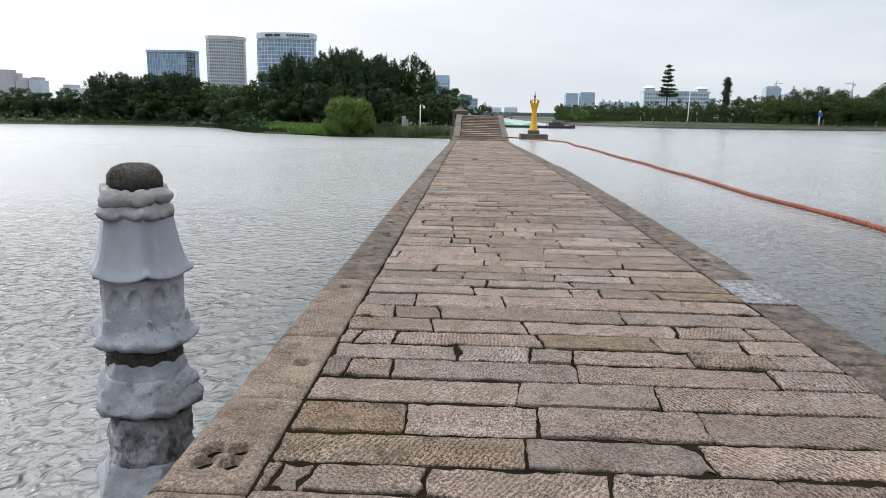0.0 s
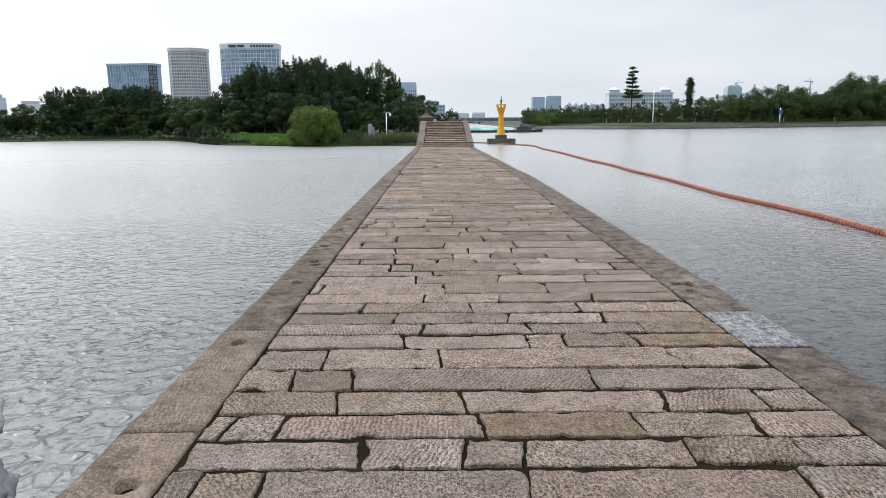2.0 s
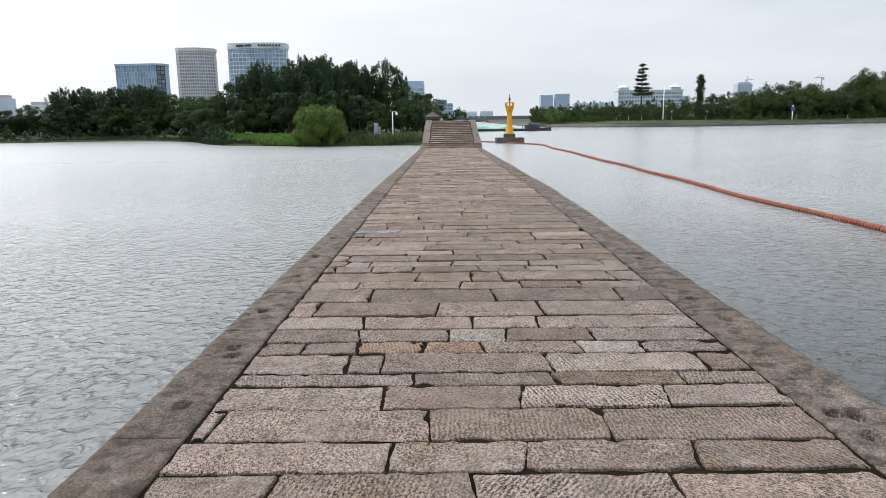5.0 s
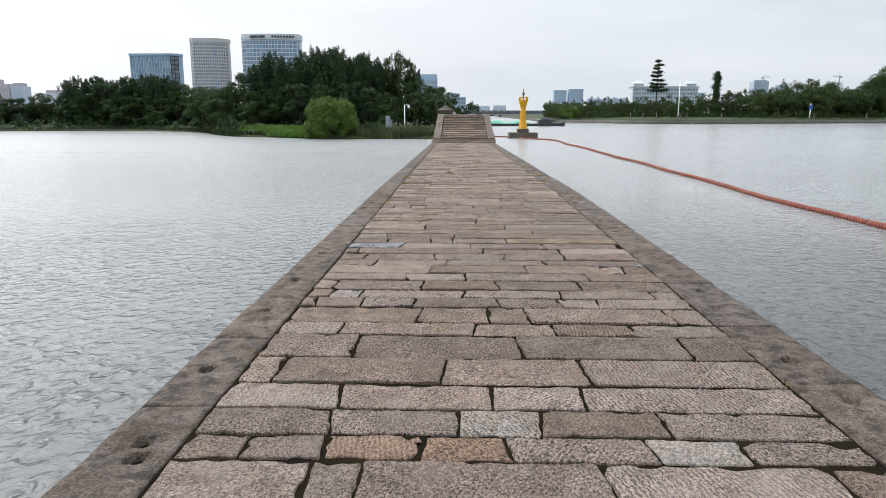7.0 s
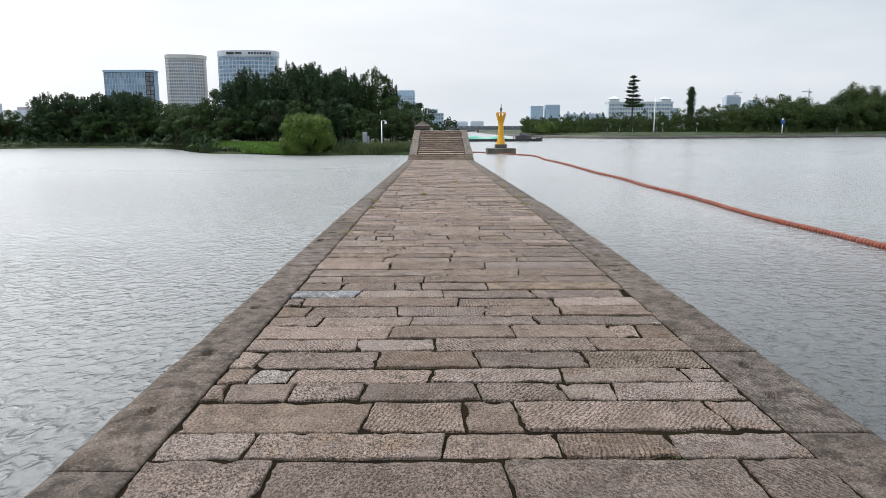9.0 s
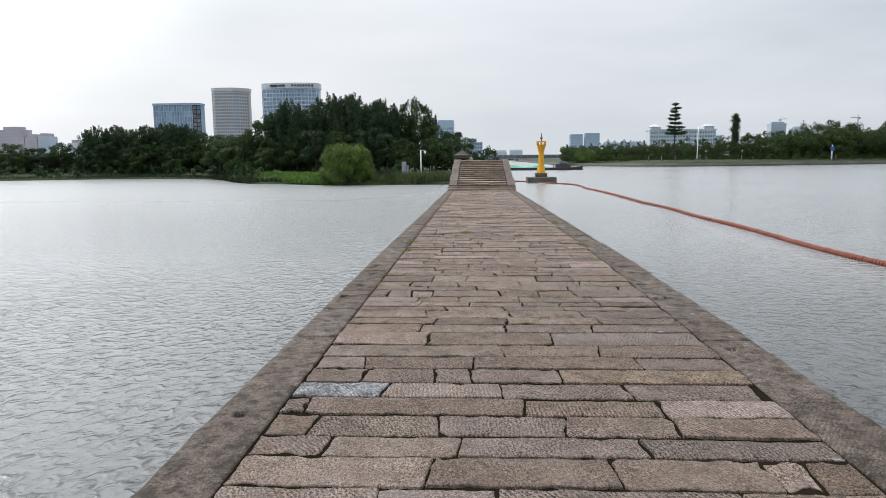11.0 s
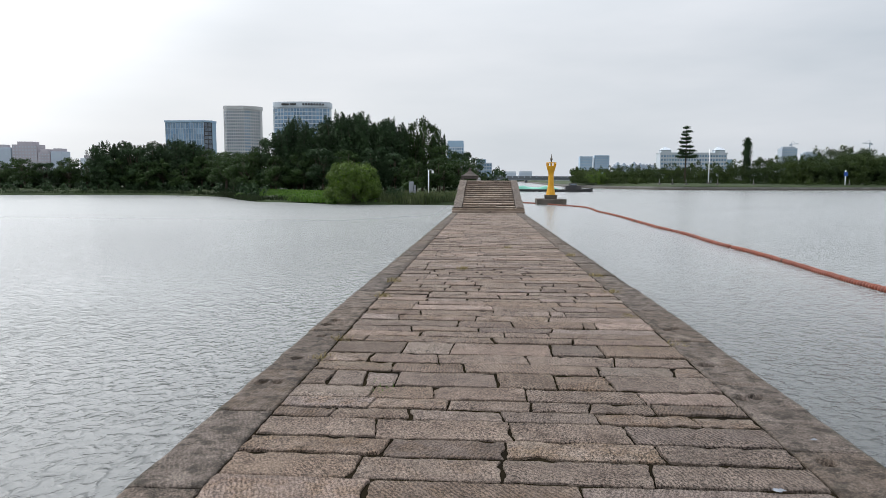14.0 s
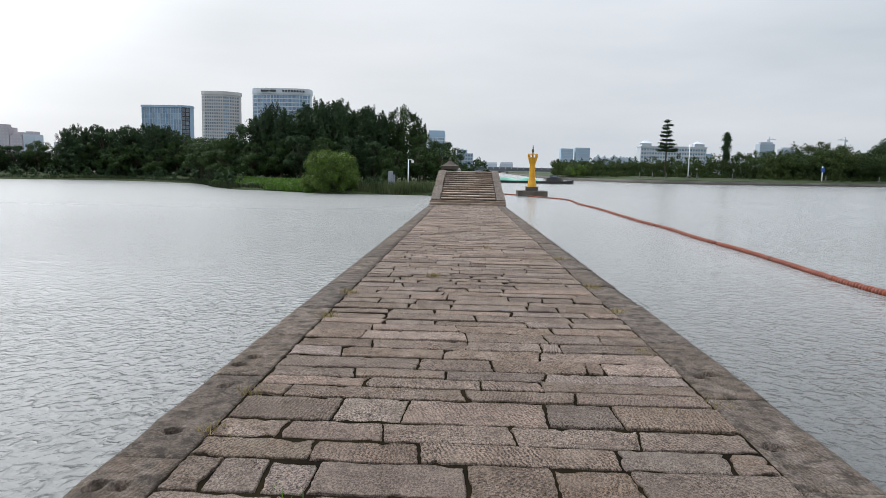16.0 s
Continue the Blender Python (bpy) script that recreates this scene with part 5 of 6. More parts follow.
woods("undergrowth", 47, 110, left_back, leaf_dark, "dark thicket behind the left bank trees", 0.5)


# ---------------------------------------------------------------- willow at the water
def willow():
    q = np.random.default_rng(51)
    t = thing("willow", -26.5, 145.0, GROUND - 0.8, "round bright yellow-green willow at the waterline", "tree")
    part("trunk", tube([(0, 0, -0.5), (0.1, 0, 1.5), (0, 0.1, 3.4), (0.2, 0, 5.5)], [0.35, 0.28, 0.18, 0.06], 7), bark, t)
    for i in range(9):
        a = i * 2.4
        part("limb", tube([(0, 0, 1.6 + 0.2 * i), (math.cos(a) * 1.4, math.sin(a) * 1.4, 3.6 + 0.2 * i), (math.cos(a) * 2.8, math.sin(a) * 2.8, 4.6 + 0.2 * i)], [0.14, 0.08, 0.03], 5), bark, t)
    pts = []
    for i in range(190):
        a = q.uniform(0, math.tau)
        s = q.uniform(0, 1)
        z = 0.5 + 6.6 * s
        R = 5.0 * math.sqrt(max(0.0, 1 - ((z - 2.9) / 5.0) ** 2)) * q.uniform(0.72, 1.1)
        r = q.uniform(0.45, 1.15)
        n = int(380 * r * r)
        d = q.normal(size=(n, 3))
        d /= np.linalg.norm(d, axis=1)[:, None]
        p = d * r * q.uniform(0.4, 1.0, n)[:, None] ** 0.5
        p[:, 2] = p[:, 2] * 0.9 - np.abs(q.normal(size=n)) * 0.35
        p += np.array([math.cos(a) * R, math.sin(a) * R, z])
        p[:, 2] = np.maximum(p[:, 2], -0.6)
        pts.append(np.concatenate([p, d], 1))
    inner = crown_points(q, [(math.cos(a) * 2.6, math.sin(a) * 2.6, z, 2.2, 0.9) for a, z in [(k * 1.3, 1.2 + 0.3 * k) for k in range(15)]], 60, 0.3)
    crown = new("crown", quads_mesh("crown", np.concatenate([leaves(q, np.concatenate(pts), 0.12, 0.36, -0.6), leaves(q, inner, 0.24, 0.6)]), leaf_willow))
    crown.parent = t


willow()


# ---------------------------------------------------------------- reeds, grass and shrubs on the banks
def blades(name, seed, n, place, height, width, mat, label, category="grass"):
    nr = np.random.default_rng(seed)
    base = np.array([place(nr) for _ in range(n)])
    h = height * nr.uniform(0.55, 1.1, n)
    lean = nr.normal(size=(n, 2)) * (0.16 if height > 0.3 else 0.6)
    side = nr.uniform(0, math.tau, n)
    w = np.stack([np.cos(side), np.sin(side), np.zeros(n)], 1) * width
    tip = base + np.stack([lean[:, 0] * h, lean[:, 1] * h, h], 1)
    mid = base + np.stack([lean[:, 0] * h * 0.35, lean[:, 1] * h * 0.35, h * 0.6], 1)
    lower = np.stack([base - w, base + w, mid + w * 0.7, mid - w * 0.7], 1)
    upper = np.stack([mid - w * 0.7, mid + w * 0.7, tip + w * 0.1, tip - w * 0.1], 1)
    me = quads_mesh(name, np.concatenate([lower, upper]), mat)
    return tagged(new(name, me), label, category, kind="stuff")


def reed_place(nr):
    x = nr.uniform(-21, 1.5)
    edge = 143.6 + (0.1 if x < -17 else 0.05) * (x + 17)
    y = edge + nr.uniform(0, 6.0)
    return x, y, WATER - 0.1 + 0.06 * (y - edge)


blades("reeds", 61, 10500, reed_place, 2.5, 0.05, leaf_reed, "dense grey-green reed bed standing at the water", "reeds")
blades("reeds", 62, 9000, lambda nr: (lambda u: (along(shore, u)[0] + nr.normal() * 0.6, along(shore, u)[1] + 1.4 + abs(nr.normal()) * 1.2, WATER + 0.05))(nr.uniform(0.1, 0.62)), 1.3, 0.06, leaf_sedge,
       "thin dark fringe of sedge along the bank", "reeds")


def point_place(nr):
    u = nr.uniform(0, 1)
    x = -60 + 29 * u
    edge = 171 - 27 * u + 3 * (2 * u - 1) ** 2 - 3
    y = edge + nr.uniform(0, 13)
    return x, y, WATER + 0.25 + min(1.2, 0.16 * (y - edge))


blades("bank_grass", 63, 16000, point_place, 1.0, 0.09, leaf_grass, "bright green grass and low plants on the point", "grass")
nr = np.random.default_rng(64)
heaps = []
for i in range(110):
    u = nr.uniform(0, 1)
    heaps.append((-59 + 27 * u, 170 - 25 * u + nr.uniform(0.5, 8), WATER + 0.5, nr.uniform(0.7, 1.7), 0.8))
for i in range(22):
    heaps.append((-31.5 + 11 * nr.uniform(0, 1), 143.5 + nr.uniform(0, 4), WATER + 0.4, nr.uniform(0.6, 1.2), 0.8))
shade_heaps = [(-20.4 + 3.6 * nr.uniform(0, 1), 144.6 + nr.uniform(0, 2), WATER + 0.3 + 2.6 * nr.uniform(0, 1), nr.uniform(0.6, 1.1), 0.9) for _ in range(26)]
dark_shrub = new("dark_shrub", quads_mesh("dark_shrub", leaves(nr, crown_points(nr, shade_heaps, 200, 0.5), 0.13, 0.55), leaf_dark))
tagged(dark_shrub, "dark green shrub beside the willow at the water", "shrub")
low = new("low_shrubs", quads_mesh("low_shrubs", leaves(nr, crown_points(nr, heaps, 190, 0.6), 0.15, 0.62), leaf_grass))
tagged(low, "low green shrubs along the edge of the point", "shrubs", kind="stuff")


# ---------------------------------------------------------------- buildings
def prism(points, z0, z1):
    bm = bmesh.new()
    a = [bm.verts.new((x, y, z0)) for x, y in points]
    b = [bm.verts.new((x, y, z1)) for x, y in points]
    n = len(points)
    for i in range(n):
        bm.faces.new((a[i], a[(i + 1) % n], b[(i + 1) % n], b[i]))
    bm.faces.new(b)
    bm.faces.new(a[::-1])
    return bm


def glaze(owner, p, q, z0, z1, bays, floors, pane, frame_mat, fill=(0.72, 0.68), pier=0.5, band=0.5):
    """A facade from p to q (seen from the left of p to q's right): panes set between real piers and floor bands."""
    p, q = Vector(p), Vector(q)
    d = (q - p)
    L = d.length
    ang = math.atan2(d.y, d.x)
    bw, fh = L / bays, (z1 - z0) / floors
    me = bpy.data.meshes.new("window")
    bm = box(-bw * fill[0] / 2, bw * fill[0] / 2, -0.12, 0.3, -fh * fill[1] / 2, fh * fill[1] / 2)
    bm.to_mesh(me)
    bm.free()
    me.materials.append(pane)
    for f in range(floors):
        for b in range(bays):
            ob = new("window", me)
            ob.parent = owner
            c = p + d * ((b + 0.5) / bays)
            ob.matrix_local = pose(c.x, c.y, z0 + (f + 0.5) * fh, 0, 0, math.degrees(ang))
    if pier:
        pm = bpy.data.meshes.new("pier")
        bm = box(-bw * (1 - fill[0]) * 0.35, bw * (1 - fill[0]) * 0.35, -pier, 0.2, z0, z1)
        bm.to_mesh(pm)
        bm.free()
        pm.materials.append(frame_mat)
        for b in range(bays + 1):
            c = p + d * (b / bays)
            ob = new("pier", pm)
            ob.parent = owner
            ob.matrix_local = pose(c.x, c.y, 0, 0, 0, math.degrees(ang))
    if band:
        fm = bpy.data.meshes.new("floor_band")
        bm = box(0, L, -band, 0.2, -fh * (1 - fill[1]) * 0.35, fh * (1 - fill[1]) * 0.35)
        bm.to_mesh(fm)
        bm.free()
        fm.materials.append(frame_mat)
        for f in range(floors + 1):
            ob = new("floor_band", fm)
            ob.parent = owner
            ob.matrix_local = pose(p.x, p.y, z0 + f * fh, 0, 0, math.degrees(ang))


# glass slab tower
t1 = thing("office_tower", -354.2, 750, -8.4, "blue-grey glass office tower with upright fins", "building")
t1.scale.x = 1.088
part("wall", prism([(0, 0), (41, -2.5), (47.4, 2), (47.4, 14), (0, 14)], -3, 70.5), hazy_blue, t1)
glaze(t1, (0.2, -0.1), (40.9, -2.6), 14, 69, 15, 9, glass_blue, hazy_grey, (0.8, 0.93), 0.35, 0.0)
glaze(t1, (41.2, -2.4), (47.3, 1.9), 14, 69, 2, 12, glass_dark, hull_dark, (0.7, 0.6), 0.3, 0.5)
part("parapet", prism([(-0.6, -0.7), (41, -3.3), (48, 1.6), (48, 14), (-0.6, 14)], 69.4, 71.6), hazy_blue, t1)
# concrete grid tower
t2 = thing("office_tower", -308.2, 800, -8.0, "beige office tower with a regular grid of windows", "building")
t2.scale.x = 1.01
part("wall", prism([(0, 2), (4, -1), (25, -1), (31, 3), (39.5, 12), (39.5, 20), (0, 20)], -3, 89.5), tower_stone, t2)
glaze(t2, (4.2, -1), (24.8, -1), 18, 87, 8, 19, glass_dark, tower_stone, (0.58, 0.58), 0.5, 0.35)
glaze(t2, (0.2, 1.9), (4, -0.9), 18, 87, 2, 19, glass_dark, tower_stone, (0.5, 0.55), 0.4, 0.3)
glaze(t2, (25.2, -0.9), (30.9, 2.9), 18, 87, 3, 19, glass_blue, tower_stone, (0.66, 0.62), 0.4, 0.3)
glaze(t2, (31.2, 3.3), (39.4, 11.9), 18, 87, 4, 19, glass_dark, tower_stone, (0.58, 0.58), 0.4, 0.3)
part("cornice", prism([(-0.5, 1.2), (3.8, -1.8), (25.2, -1.8), (31.8, 2.4), (40.3, 12), (40.3, 20), (-0.5, 20)], 88.2, 92.2), tower_stone, t2)
# curved hotel tower
t3 = thing("hotel_tower", -250.9, 800, -8.4, "pale curved hotel tower with blue window bays and roof sign", "building")
t3.scale.x = 1.085
arc = [(30.5 + 30.4 * math.sin(a), 9 - 9 * math.cos(a)) for a in [radians(-88 + 176 * i / 10) for i in range(11)]]
part("wall", prism(arc + [(60, 25), (0, 25)], -3, 93.5), tower_white, t3)
for (ax, ay), (bx, by) in zip(arc, arc[1:]):
    n = max(1, round(math.hypot(bx - ax, by - ay) / 3.6))
    glaze(t3, (ax, ay), (bx, by), 20, 90, n, 16, glass_blue, tower_white, (0.84, 0.8), 0.5, 0.3)
crown_band = part("crown_band", prism([(30.5 + 31.2 * math.sin(a), 9 - 10 * math.cos(a)) for a in [radians(-88 + 176 * i / 10) for i in range(11)]] + [(61, 25), (-1, 25)], 91, 97.2), tower_white, t3)
for i, (u0, u1) in enumerate(((-0.62, -0.36), (-0.32, -0.10), *[(0.12 + 0.095 * k, 0.18 + 0.095 * k) for k in range(8)])):
    x0, x1 = 30.5 + 31 * u0, 30.5 + 31 * u1
    yy = -1.0 + 10 * (1 - math.sqrt(max(0, 1 - min(abs(u0), abs(u1)) ** 2))) - 0.35
    part("roof_sign", box(x0, x1, yy - 0.3, yy + 3.0, 93.2, 95.2, 0.1), hull_dark, crown_band, "dark roof sign lettering shown as bars")
# smaller tower behind the point
t4 = thing("office_tower", -52, 900, -10.7, "small blue-grey glass tower behind the trees", "building")
t4.scale.x = 0.91
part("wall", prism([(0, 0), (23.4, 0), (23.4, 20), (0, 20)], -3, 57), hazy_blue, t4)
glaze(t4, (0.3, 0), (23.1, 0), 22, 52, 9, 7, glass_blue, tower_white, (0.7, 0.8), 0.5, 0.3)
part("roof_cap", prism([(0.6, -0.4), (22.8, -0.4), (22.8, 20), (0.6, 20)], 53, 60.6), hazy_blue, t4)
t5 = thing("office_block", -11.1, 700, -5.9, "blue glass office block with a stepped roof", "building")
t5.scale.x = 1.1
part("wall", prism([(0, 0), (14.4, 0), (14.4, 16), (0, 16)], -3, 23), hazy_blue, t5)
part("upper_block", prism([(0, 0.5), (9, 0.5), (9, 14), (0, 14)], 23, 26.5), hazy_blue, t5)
glaze(t5, (0.2, 0), (14.2, 0), 6, 22.5, 6, 5, glass_blue, hazy_grey, (0.7, 0.6), 0.3, 0.3)
# apartment blocks on the far left
for i, (x0, x1, top, m) in enumerate(((-640, -605, 56, plaster_pink), (-604, -587, 46, plaster_pink), (-586, -570, 47, hazy_grey), (-545, -521, 38, tower_white), (-700, -642, 52, hazy_grey))):
    b = thing("apartment_block", x0, 900, -9.3, "pale pink and grey apartment block with a hipped roof", "building", "apartment blocks")
    w = x1 - x0
    part("wall", prism([(0, 0), (w, 0), (w, 18), (0, 18)], -3, top - 3), m, b)
    part("roof", prism([(w * 0.2, 1), (w * 0.8, 1), (w * 0.8, 16), (w * 0.2, 16)], top - 3, top + 1), plaster_pink, b)
    glaze(b, (0.4, 0), (w - 0.4, 0), 18, top - 4, max(3, int(w / 4)), max(4, int((top - 22) / 4)), hazy_grey, m, (0.42, 0.42), 0.0, 0.4)
# far pale blocks down the canal
for x0, x1, top in ((9, 30, 16.3), (34.7, 62.8, 16.9), (70, 97, 18)):
    b = thing("warehouse", x0, 1500, 0, "pale far-off warehouse with a rounded roof", "building", "warehouses down the canal")
    w = x1 - x0
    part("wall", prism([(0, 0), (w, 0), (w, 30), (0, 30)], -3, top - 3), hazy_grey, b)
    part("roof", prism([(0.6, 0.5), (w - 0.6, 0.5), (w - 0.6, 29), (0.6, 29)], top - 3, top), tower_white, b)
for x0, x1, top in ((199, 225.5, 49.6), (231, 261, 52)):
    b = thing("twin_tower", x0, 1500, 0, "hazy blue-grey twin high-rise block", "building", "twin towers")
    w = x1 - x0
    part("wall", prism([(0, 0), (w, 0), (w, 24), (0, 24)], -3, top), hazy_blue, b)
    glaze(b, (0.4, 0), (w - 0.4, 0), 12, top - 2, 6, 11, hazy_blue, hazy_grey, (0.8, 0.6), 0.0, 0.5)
brg = random.Random(8)
for i in range(13):
    x0 = 288 + i * 7.3
    b = thing("high_rise", x0, 1600, 0, "pale far-off residential high-rise", "building", "far high-rises")
    top = 30 + brg.uniform(0, 8)
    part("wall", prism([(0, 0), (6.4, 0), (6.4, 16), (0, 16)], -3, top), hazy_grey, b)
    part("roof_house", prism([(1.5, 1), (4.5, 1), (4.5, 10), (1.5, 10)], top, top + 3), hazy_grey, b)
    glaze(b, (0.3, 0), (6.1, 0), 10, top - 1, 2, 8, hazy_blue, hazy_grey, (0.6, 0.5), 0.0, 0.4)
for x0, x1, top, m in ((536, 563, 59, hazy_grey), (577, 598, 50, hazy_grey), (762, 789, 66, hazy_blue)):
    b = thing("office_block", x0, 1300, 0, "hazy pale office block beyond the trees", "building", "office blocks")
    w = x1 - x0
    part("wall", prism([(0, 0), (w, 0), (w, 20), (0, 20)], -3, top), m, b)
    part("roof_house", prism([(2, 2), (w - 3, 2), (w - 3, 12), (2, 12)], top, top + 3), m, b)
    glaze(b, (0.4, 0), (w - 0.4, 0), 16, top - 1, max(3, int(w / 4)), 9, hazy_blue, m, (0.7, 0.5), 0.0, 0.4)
# long school-like block on the right bank
s1 = thing("institute_building", 135.4, 560, -3.5, "long white four-storey building with small corner pavilions on its roof", "building")
s1.scale = (0.84, 0.8, 0.8)
part("wall", prism([(0, 0), (61, 0), (61, 15), (0, 15)], 0, 31.5), tower_white, s1)
glaze(s1, (0.5, 0), (60.5, 0), 16, 31, 24, 4, glass_blue, tower_white, (0.62, 0.5), 0.4, 0.5)
part("roof", prism([(-0.6, -0.8), (61.6, -0.8), (61.6, 15.8), (-0.6, 15.8)], 31.5, 32.5), tower_white, s1)
for x in (1, 50):
    roof_pavilion = part("roof_pavilion", prism([(x, 0.5), (x + 9, 0.5), (x + 9, 9), (x, 9)], 32.5, 35), tower_white, s1)
    bm = lathe([(7.2, 35), (1.2, 38)], 4, math.pi / 4)
    bmesh.ops.translate(bm, verts=bm.verts, vec=(x + 4.5, 4.7, 0))
    part("pavilion_roof", bm, tower_white, roof_pavilion)
part("wing", prism([(61, 2), (67, 2), (67, 14), (61, 14)], 0, 26), hazy_blue, s1)


def crane(x, y, top, reach, turn):
    """A far tower crane: mast, jib with counterweight, apex and tie."""
    c = thing("tower_crane", x, y, 0, "thin pale tower crane on a far building site", "crane", "tower cranes", turn=turn)
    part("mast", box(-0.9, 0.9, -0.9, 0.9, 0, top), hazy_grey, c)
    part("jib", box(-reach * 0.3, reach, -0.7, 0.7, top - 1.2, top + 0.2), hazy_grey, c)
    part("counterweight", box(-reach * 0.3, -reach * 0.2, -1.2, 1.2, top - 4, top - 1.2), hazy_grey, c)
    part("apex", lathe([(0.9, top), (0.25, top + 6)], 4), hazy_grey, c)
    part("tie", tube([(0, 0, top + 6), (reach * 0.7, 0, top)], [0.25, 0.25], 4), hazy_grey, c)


crane(595, 1400, 72, 14, -60)
crane(742.5, 1400, 74, 17, 195)
crane(818, 1400, 72, 14, 100)

# ---------------------------------------------------------------- road bridge across the canal
rb = thing("road_bridge", 0, 900, WATER, "long grey road bridge over the canal", "bridge", kind="structure")
part("deck", box(-40, 150, 0, 16, 3.6, 6.3), bridge_paint, rb)
part("parapet", box(-40, 150, -0.4, 0, 6.25, 8.4), bridge_paint, rb)
for i in range(9):
    part("bridge_pier", box(-30 + i * 20, -27.5 + i * 20, 1, 14, -2, 3.6, 0.2), bridge_paint, rb)
for i in range(24):
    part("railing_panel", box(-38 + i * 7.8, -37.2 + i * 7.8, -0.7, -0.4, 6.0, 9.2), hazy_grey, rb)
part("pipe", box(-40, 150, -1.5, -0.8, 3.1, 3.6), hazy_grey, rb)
far_land = thing("ground_far", 0, 0, 0, "low far shore beyond the bridge", "ground", kind="structure")
part("shore", box(-420, 420, 1180, 1400, WATER - 1, WATER + 2.5), turf, far_land)
woods("far_trees", 48, 34, lambda u, nr: (-30 + 200 * u, 1175 + nr.uniform(-4, 4), -1.5, nr.uniform(4, 8)), leaf_mid, "thin line of trees beyond the bridge", 1.2)


# ---------------------------------------------------------------- pavilion at the bridge end
pv = thing("stone_pavilion", -2.5, 105, -0.75, "small stone pavilion with a pyramid roof at the bridge end", "pavilion")
# plinth, columns and beam coloured dark, standing in for the pavilion's shade
part("plinth", box(-1.5, 1.5, -1.5, 1.5, -3.6, 0.3, 0.04), stone_dark, pv)
for sx in (-1, 1):
    for sy in (-1, 1):
        part("column", box(sx * 1.0 - 0.13, sx * 1.0 + 0.13, sy * 1.0 - 0.13, sy * 1.0 + 0.13, 0.3, 2.5, 0.02), roof_tile, pv)
part("beam", box(-1.1, 1.1, -1.1, 1.1, 2.3, 2.64, 0.03), roof_tile, pv)
pv_roof = part("roof", lathe([(1.68, 2.6), (1.7, 2.72), (1.1, 2.86), (0.6, 3.14), (0.22, 3.4), (0.18, 3.46)], 4, math.pi / 4), roof_tile, pv)
part("finial", lathe([(0.16, 3.42), (0.22, 3.5), (0.12, 3.6), (0.14, 3.66), (0.02, 3.85)], 8, smooth=True), roof_tile, pv_roof)
part("stele", box(-0.3, 0.3, -0.12, 0.12, 0.3, 2.0, 0.03), stone_dark, pv)
post = thing("stone_post", -1.1, 92, -0.4, "small pale stone newel post on the bridge", "post")
part("shaft", box(-0.13, 0.13, -0.13, 0.13, -0.4, 1.7, 0.02), limewash, post)
part("head", lathe([(0.13, 1.7), (0.2, 1.78), (0.17, 1.95), (0.05, 2.1)], 8, smooth=True), limewash, post)
deck2 = thing("bridge_deck", -0.1, 66, -0.8, "old stone bridge running on beyond the stairs", "bridge", kind="structure")
part("deck", box(-1.98, 2.04, 0, 46, -3.4, 0.4), stone_step, deck2)

# ---------------------------------------------------------------- lamp post and stele on the point
lamp = thing("lamp_post", -11.75, 147, GROUND - 0.8, "white camera and lamp post beside the reeds", "lamp post")
part("pole", tube([(0, 0, 0), (0, 0, 6.0)], [0.11, 0.09], 8), white_paint, lamp)
arm = part("arm", tube([(0, 0, 5.9), (0.4, 0, 6.05), (0.85, 0, 5.9)], [0.06, 0.06, 0.05], 6), white_paint, lamp)
part("lamp_head", box(0.6, 1.05, -0.16, 0.16, 5.35, 5.85, 0.06), white_paint, arm)
st = thing("marker_stone", -15.1, 147, GROUND - 0.7, "pale upright marker stone among the reeds", "marker")
part("slab", box(-0.55, 0.35, -0.2, 0.2, 0, 3.6, 0.08), limewash_smooth, st)
part("side_slab", box(0.42, 0.8, -0.15, 0.15, 0, 2.9, 0.06), limewash_smooth, st)

# ---------------------------------------------------------------- furniture of the right bank
mast = thing("flag_mast", 109.3, 358, -0.2, "tall slim white mast on the far bank", "mast")
part("pole", tube([(0, 0, 0), (0, 0, 8), (0, 0, 16.5)], [0.28, 0.24, 0.18], 8), white_paint, mast)
part("foot", box(-0.6, 0.6, -0.6, 0.6, -0.5, 0.5, 0.05), concrete, mast)
sg = thing("sign_post", 182.8, 374, -0.3, "blue sign on a white post on the far bank", "sign")
part("post", tube([(0, 0, -0.5), (0, 0, 7.0)], [0.26, 0.24], 8), white_paint, sg)
part("panel", box(-0.95, 0.95, -0.5, -0.3, 3.9, 6.2, 0.05), sign_blue, sg, "blue enamel panel")
for i, (x, y) in enumerate(((86, 360), (92, 359), (98.5, 358), (114, 359), (133, 363), (190, 384), (226, 398))):
    bp = thing("marker_post", x, y, -0.2, "short white marker post on the far bank", "post", "marker posts on the far bank")
    part("post", box(-0.11, 0.11, -0.11, 0.11, -0.8, 2.0, 0.03), limewash, bp)
    part("base", box(-0.6, 0.6, -0.6, 0.6, -0.8, -0.1, 0.04), concrete, bp)


# ---------------------------------------------------------------- barge on the canal
barge = thing("barge", 22, 291, WATER, "long low cargo barge loaded under green tarpaulin", "boat")
hull = bmesh.new()
sect = []
for x, w, top in ((-24, 2.2, 1.7), (-22, 3.0, 1.3), (-10, 3.3, 0.95), (8, 3.3, 0.95), (17, 3.2, 1.1), (19.5, 2.2, 1.5), (20.5, 0.6, 1.8)):
    sect.append([hull.verts.new(p) for p in ((x, -w * 0.8, -0.8), (x, -w, top), (x, w, top), (x, w * 0.8, -0.8))])
for a, b in zip(sect, sect[1:]):
    for i in range(4):
        hull.faces.new((a[i], a[(i + 1) % 4], b[(i + 1) % 4], b[i]))
hull.faces.new(sect[0][::-1])
hull.faces.new(sect[-1])
part("hull", hull, hull_dark, barge)
tarp = bmesh.new()
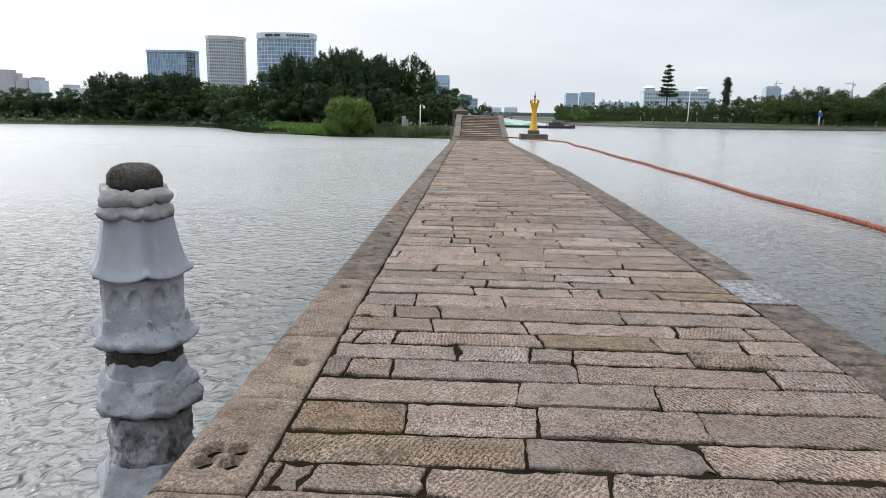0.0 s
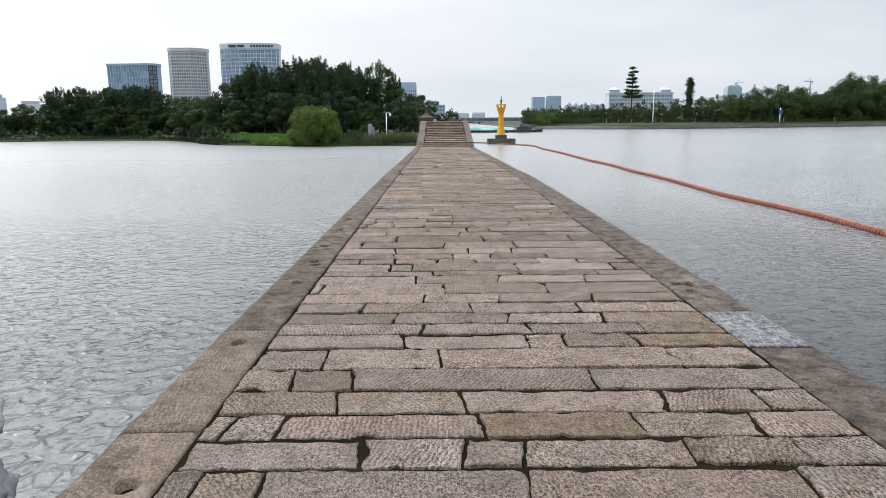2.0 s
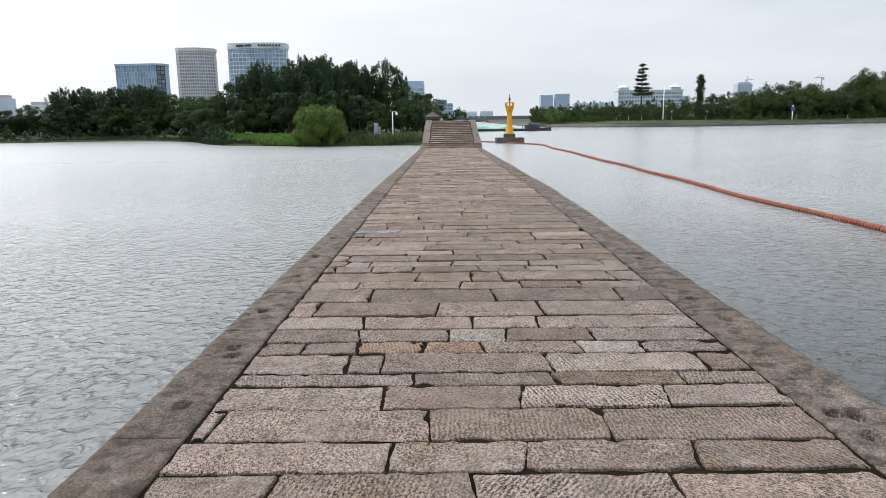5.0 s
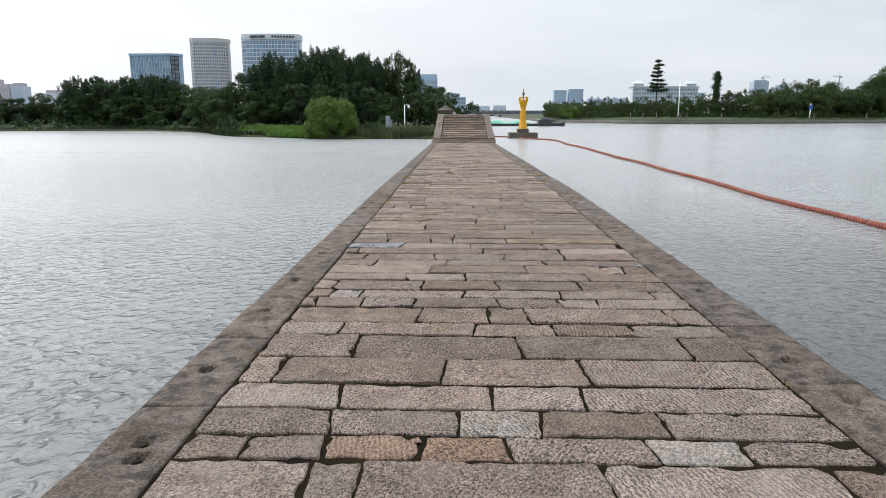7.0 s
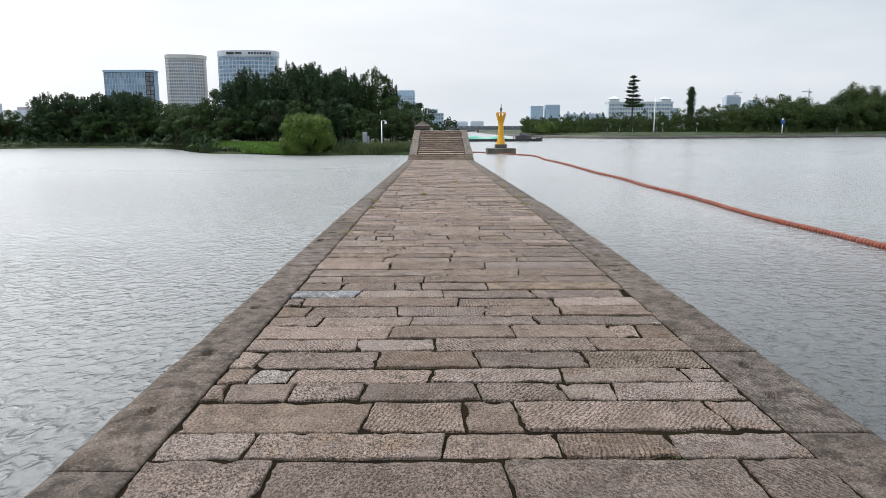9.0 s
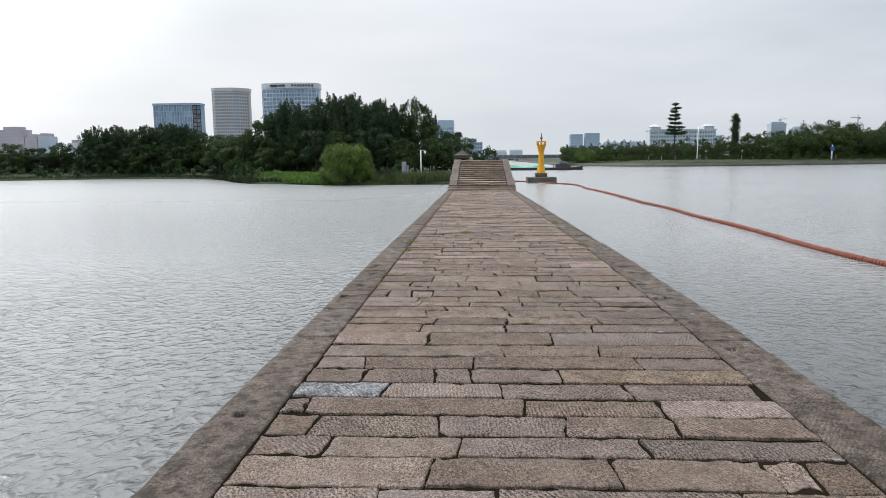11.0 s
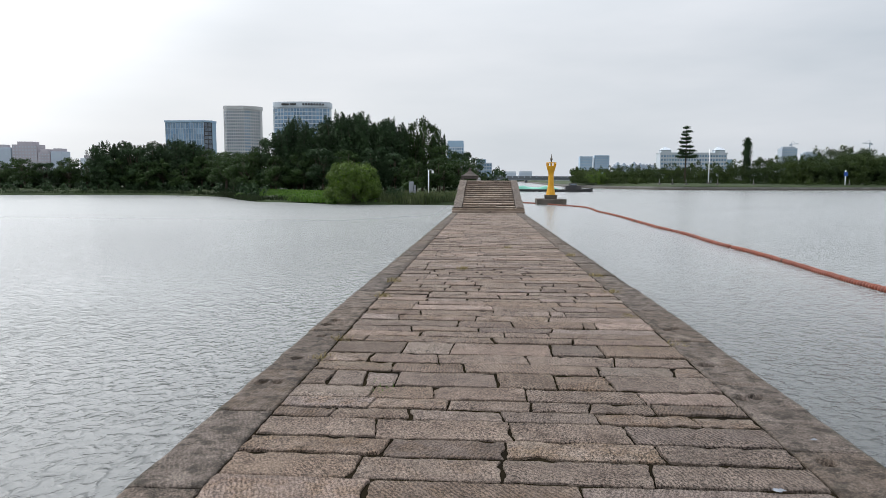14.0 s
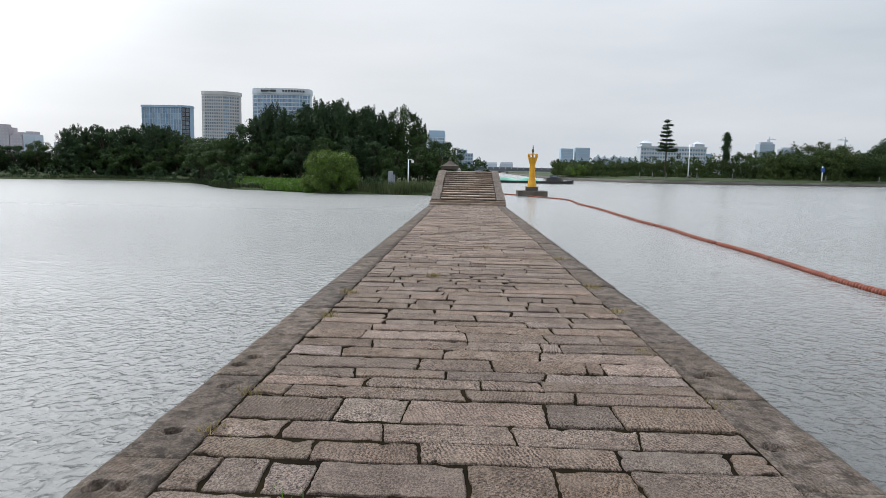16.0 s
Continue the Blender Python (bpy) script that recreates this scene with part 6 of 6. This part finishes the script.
bmesh.ops.create_grid(tarp, x_segments=60, y_segments=10, size=1)
for v in tarp.verts:
    x, y = v.co.x * 13.5 - 6, v.co.y * 2.7
    edge = (1 - abs(v.co.y) ** 3) * (1 - abs(v.co.x) ** 8)
    v.co = Vector((x, y, 0.8 + edge * (1.15 + 0.35 * math.sin(x * 0.6) + 0.25 * noise.noise(Vector((x * 0.5, y * 0.5, 0))))))
part("tarpaulin", tarp, tarp_green, barge, "green tarpaulin over the cargo")
part("cabin", box(9.5, 15.5, -2.2, 2.2, 0.8, 2.4, 0.1), hull_dark, barge)
wheelhouse = part("wheelhouse", box(11, 14, -1.7, 1.7, 2.4, 3.4, 0.1), hull_dark, barge)
for i in range(4):
    part("window", box(11.3 + i * 0.66, 11.8 + i * 0.66, -1.78, -1.66, 2.65, 3.2), glass_dark, wheelhouse)
part("bow_house", box(-22.5, -19.5, -1.8, 1.8, 1.0, 2.7, 0.1), white_paint, barge, "white deckhouse")
for x in (8.7, 16.2, 18.2):
    part("bollard", tube([(x, 0, 0.8), (x, 0, 2.0)], [0.16, 0.14], 6), hull_dark, barge)
part("mast", tube([(13, 0, 3.3), (13, 0, 4.8)], [0.08, 0.05], 6), hull_dark, wheelhouse)
for x in (-14, -2, 6):
    part("tyre_fender", lathe([(0.5, -0.15), (0.6, 0), (0.5, 0.15)], 10), hull_dark, barge).matrix_local = pose(x, -3.3, 0.5, 90, 0, 0)

# ---------------------------------------------------------------- weeds and droppings on the causeway
for i, (x, y, n, h, m) in enumerate(((-0.62, 23.6, 90, 0.12, leaf_dry), (-1.62, 18.0, 50, 0.13, leaf_dry), (-1.60, 20.6, 60, 0.12, leaf_dry), (-1.63, 22.0, 60, 0.12, leaf_dry), (-1.66, 17.3, 40, 0.13, leaf_dry),
                                     (1.25, 17.85, 36, 0.10, leaf_dry), (1.66, 18.1, 40, 0.10, leaf_dry), (1.50, 19.4, 50, 0.1, leaf_dry), (1.62, 21.2, 60, 0.12, leaf_dry), (1.66, 22.9, 60, 0.12, leaf_dry),
                                     (-1.0, 16.4, 40, 0.07, leaf_grass), (1.28, 10.6, 20, 0.06, leaf_dry), (0.9, 9.93, 24, 0.05, leaf_grass), (-0.72, 6.3, 14, 0.09, leaf_dry), (-1.62, 9.45, 16, 0.11, leaf_dry),
                                     (1.64, 7.2, 20, 0.07, leaf_dry), (1.2, 4.7, 18, 0.05, leaf_grass), (-0.3, 2.42, 18, 0.05, leaf_grass), (1.58, 9.1, 26, 0.09, leaf_dry), (0.3, 27.5, 60, 0.1, leaf_dry), (1.6, 26, 60, 0.11, leaf_dry))):
    blades("weeds", 70 + i, n, lambda q, x=x, y=y: (x + q.normal() * 0.06, y + q.normal() * 0.07, -0.03), h * 0.36 + 0.025, 0.004, m, "tuft of weeds growing in a joint of the paving", "weeds")


def droppings(x, y, r, seed):
    q = random.Random(seed)
    bm = bmesh.new()
    for _ in range(9):
        a, d, s = q.uniform(0, math.tau), q.uniform(0, r), q.uniform(0.25, 0.6) * r
        ring = [bm.verts.new((x + d * math.cos(a) + s * math.cos(k) * q.uniform(0.6, 1.1), y + 0.4 * d * math.sin(a) + 0.45 * s * math.sin(k) * q.uniform(0.6, 1.1), 0.012 + 0.003 * q.random())) for k in (0, 0.9, 1.8, 2.7, 3.6, 4.5, 5.4)]
        top = bm.verts.new((x + d * math.cos(a), y + 0.4 * d * math.sin(a), 0.021))
        for i in range(7):
            bm.faces.new((ring[i], ring[(i + 1) % 7], top))
    return tagged(part("bird_dropping", bm, limewash_smooth), "white bird dropping on the stone paving", "dropping", "bird droppings")


droppings(1.31, 14.87, 0.045, 1)
droppings(1.55, 12.2, 0.03, 2)
droppings(1.84, 15.6, 0.022, 3)
droppings(1.9, 14.7, 0.03, 4)
droppings(0.32, 21.0, 0.03, 5)
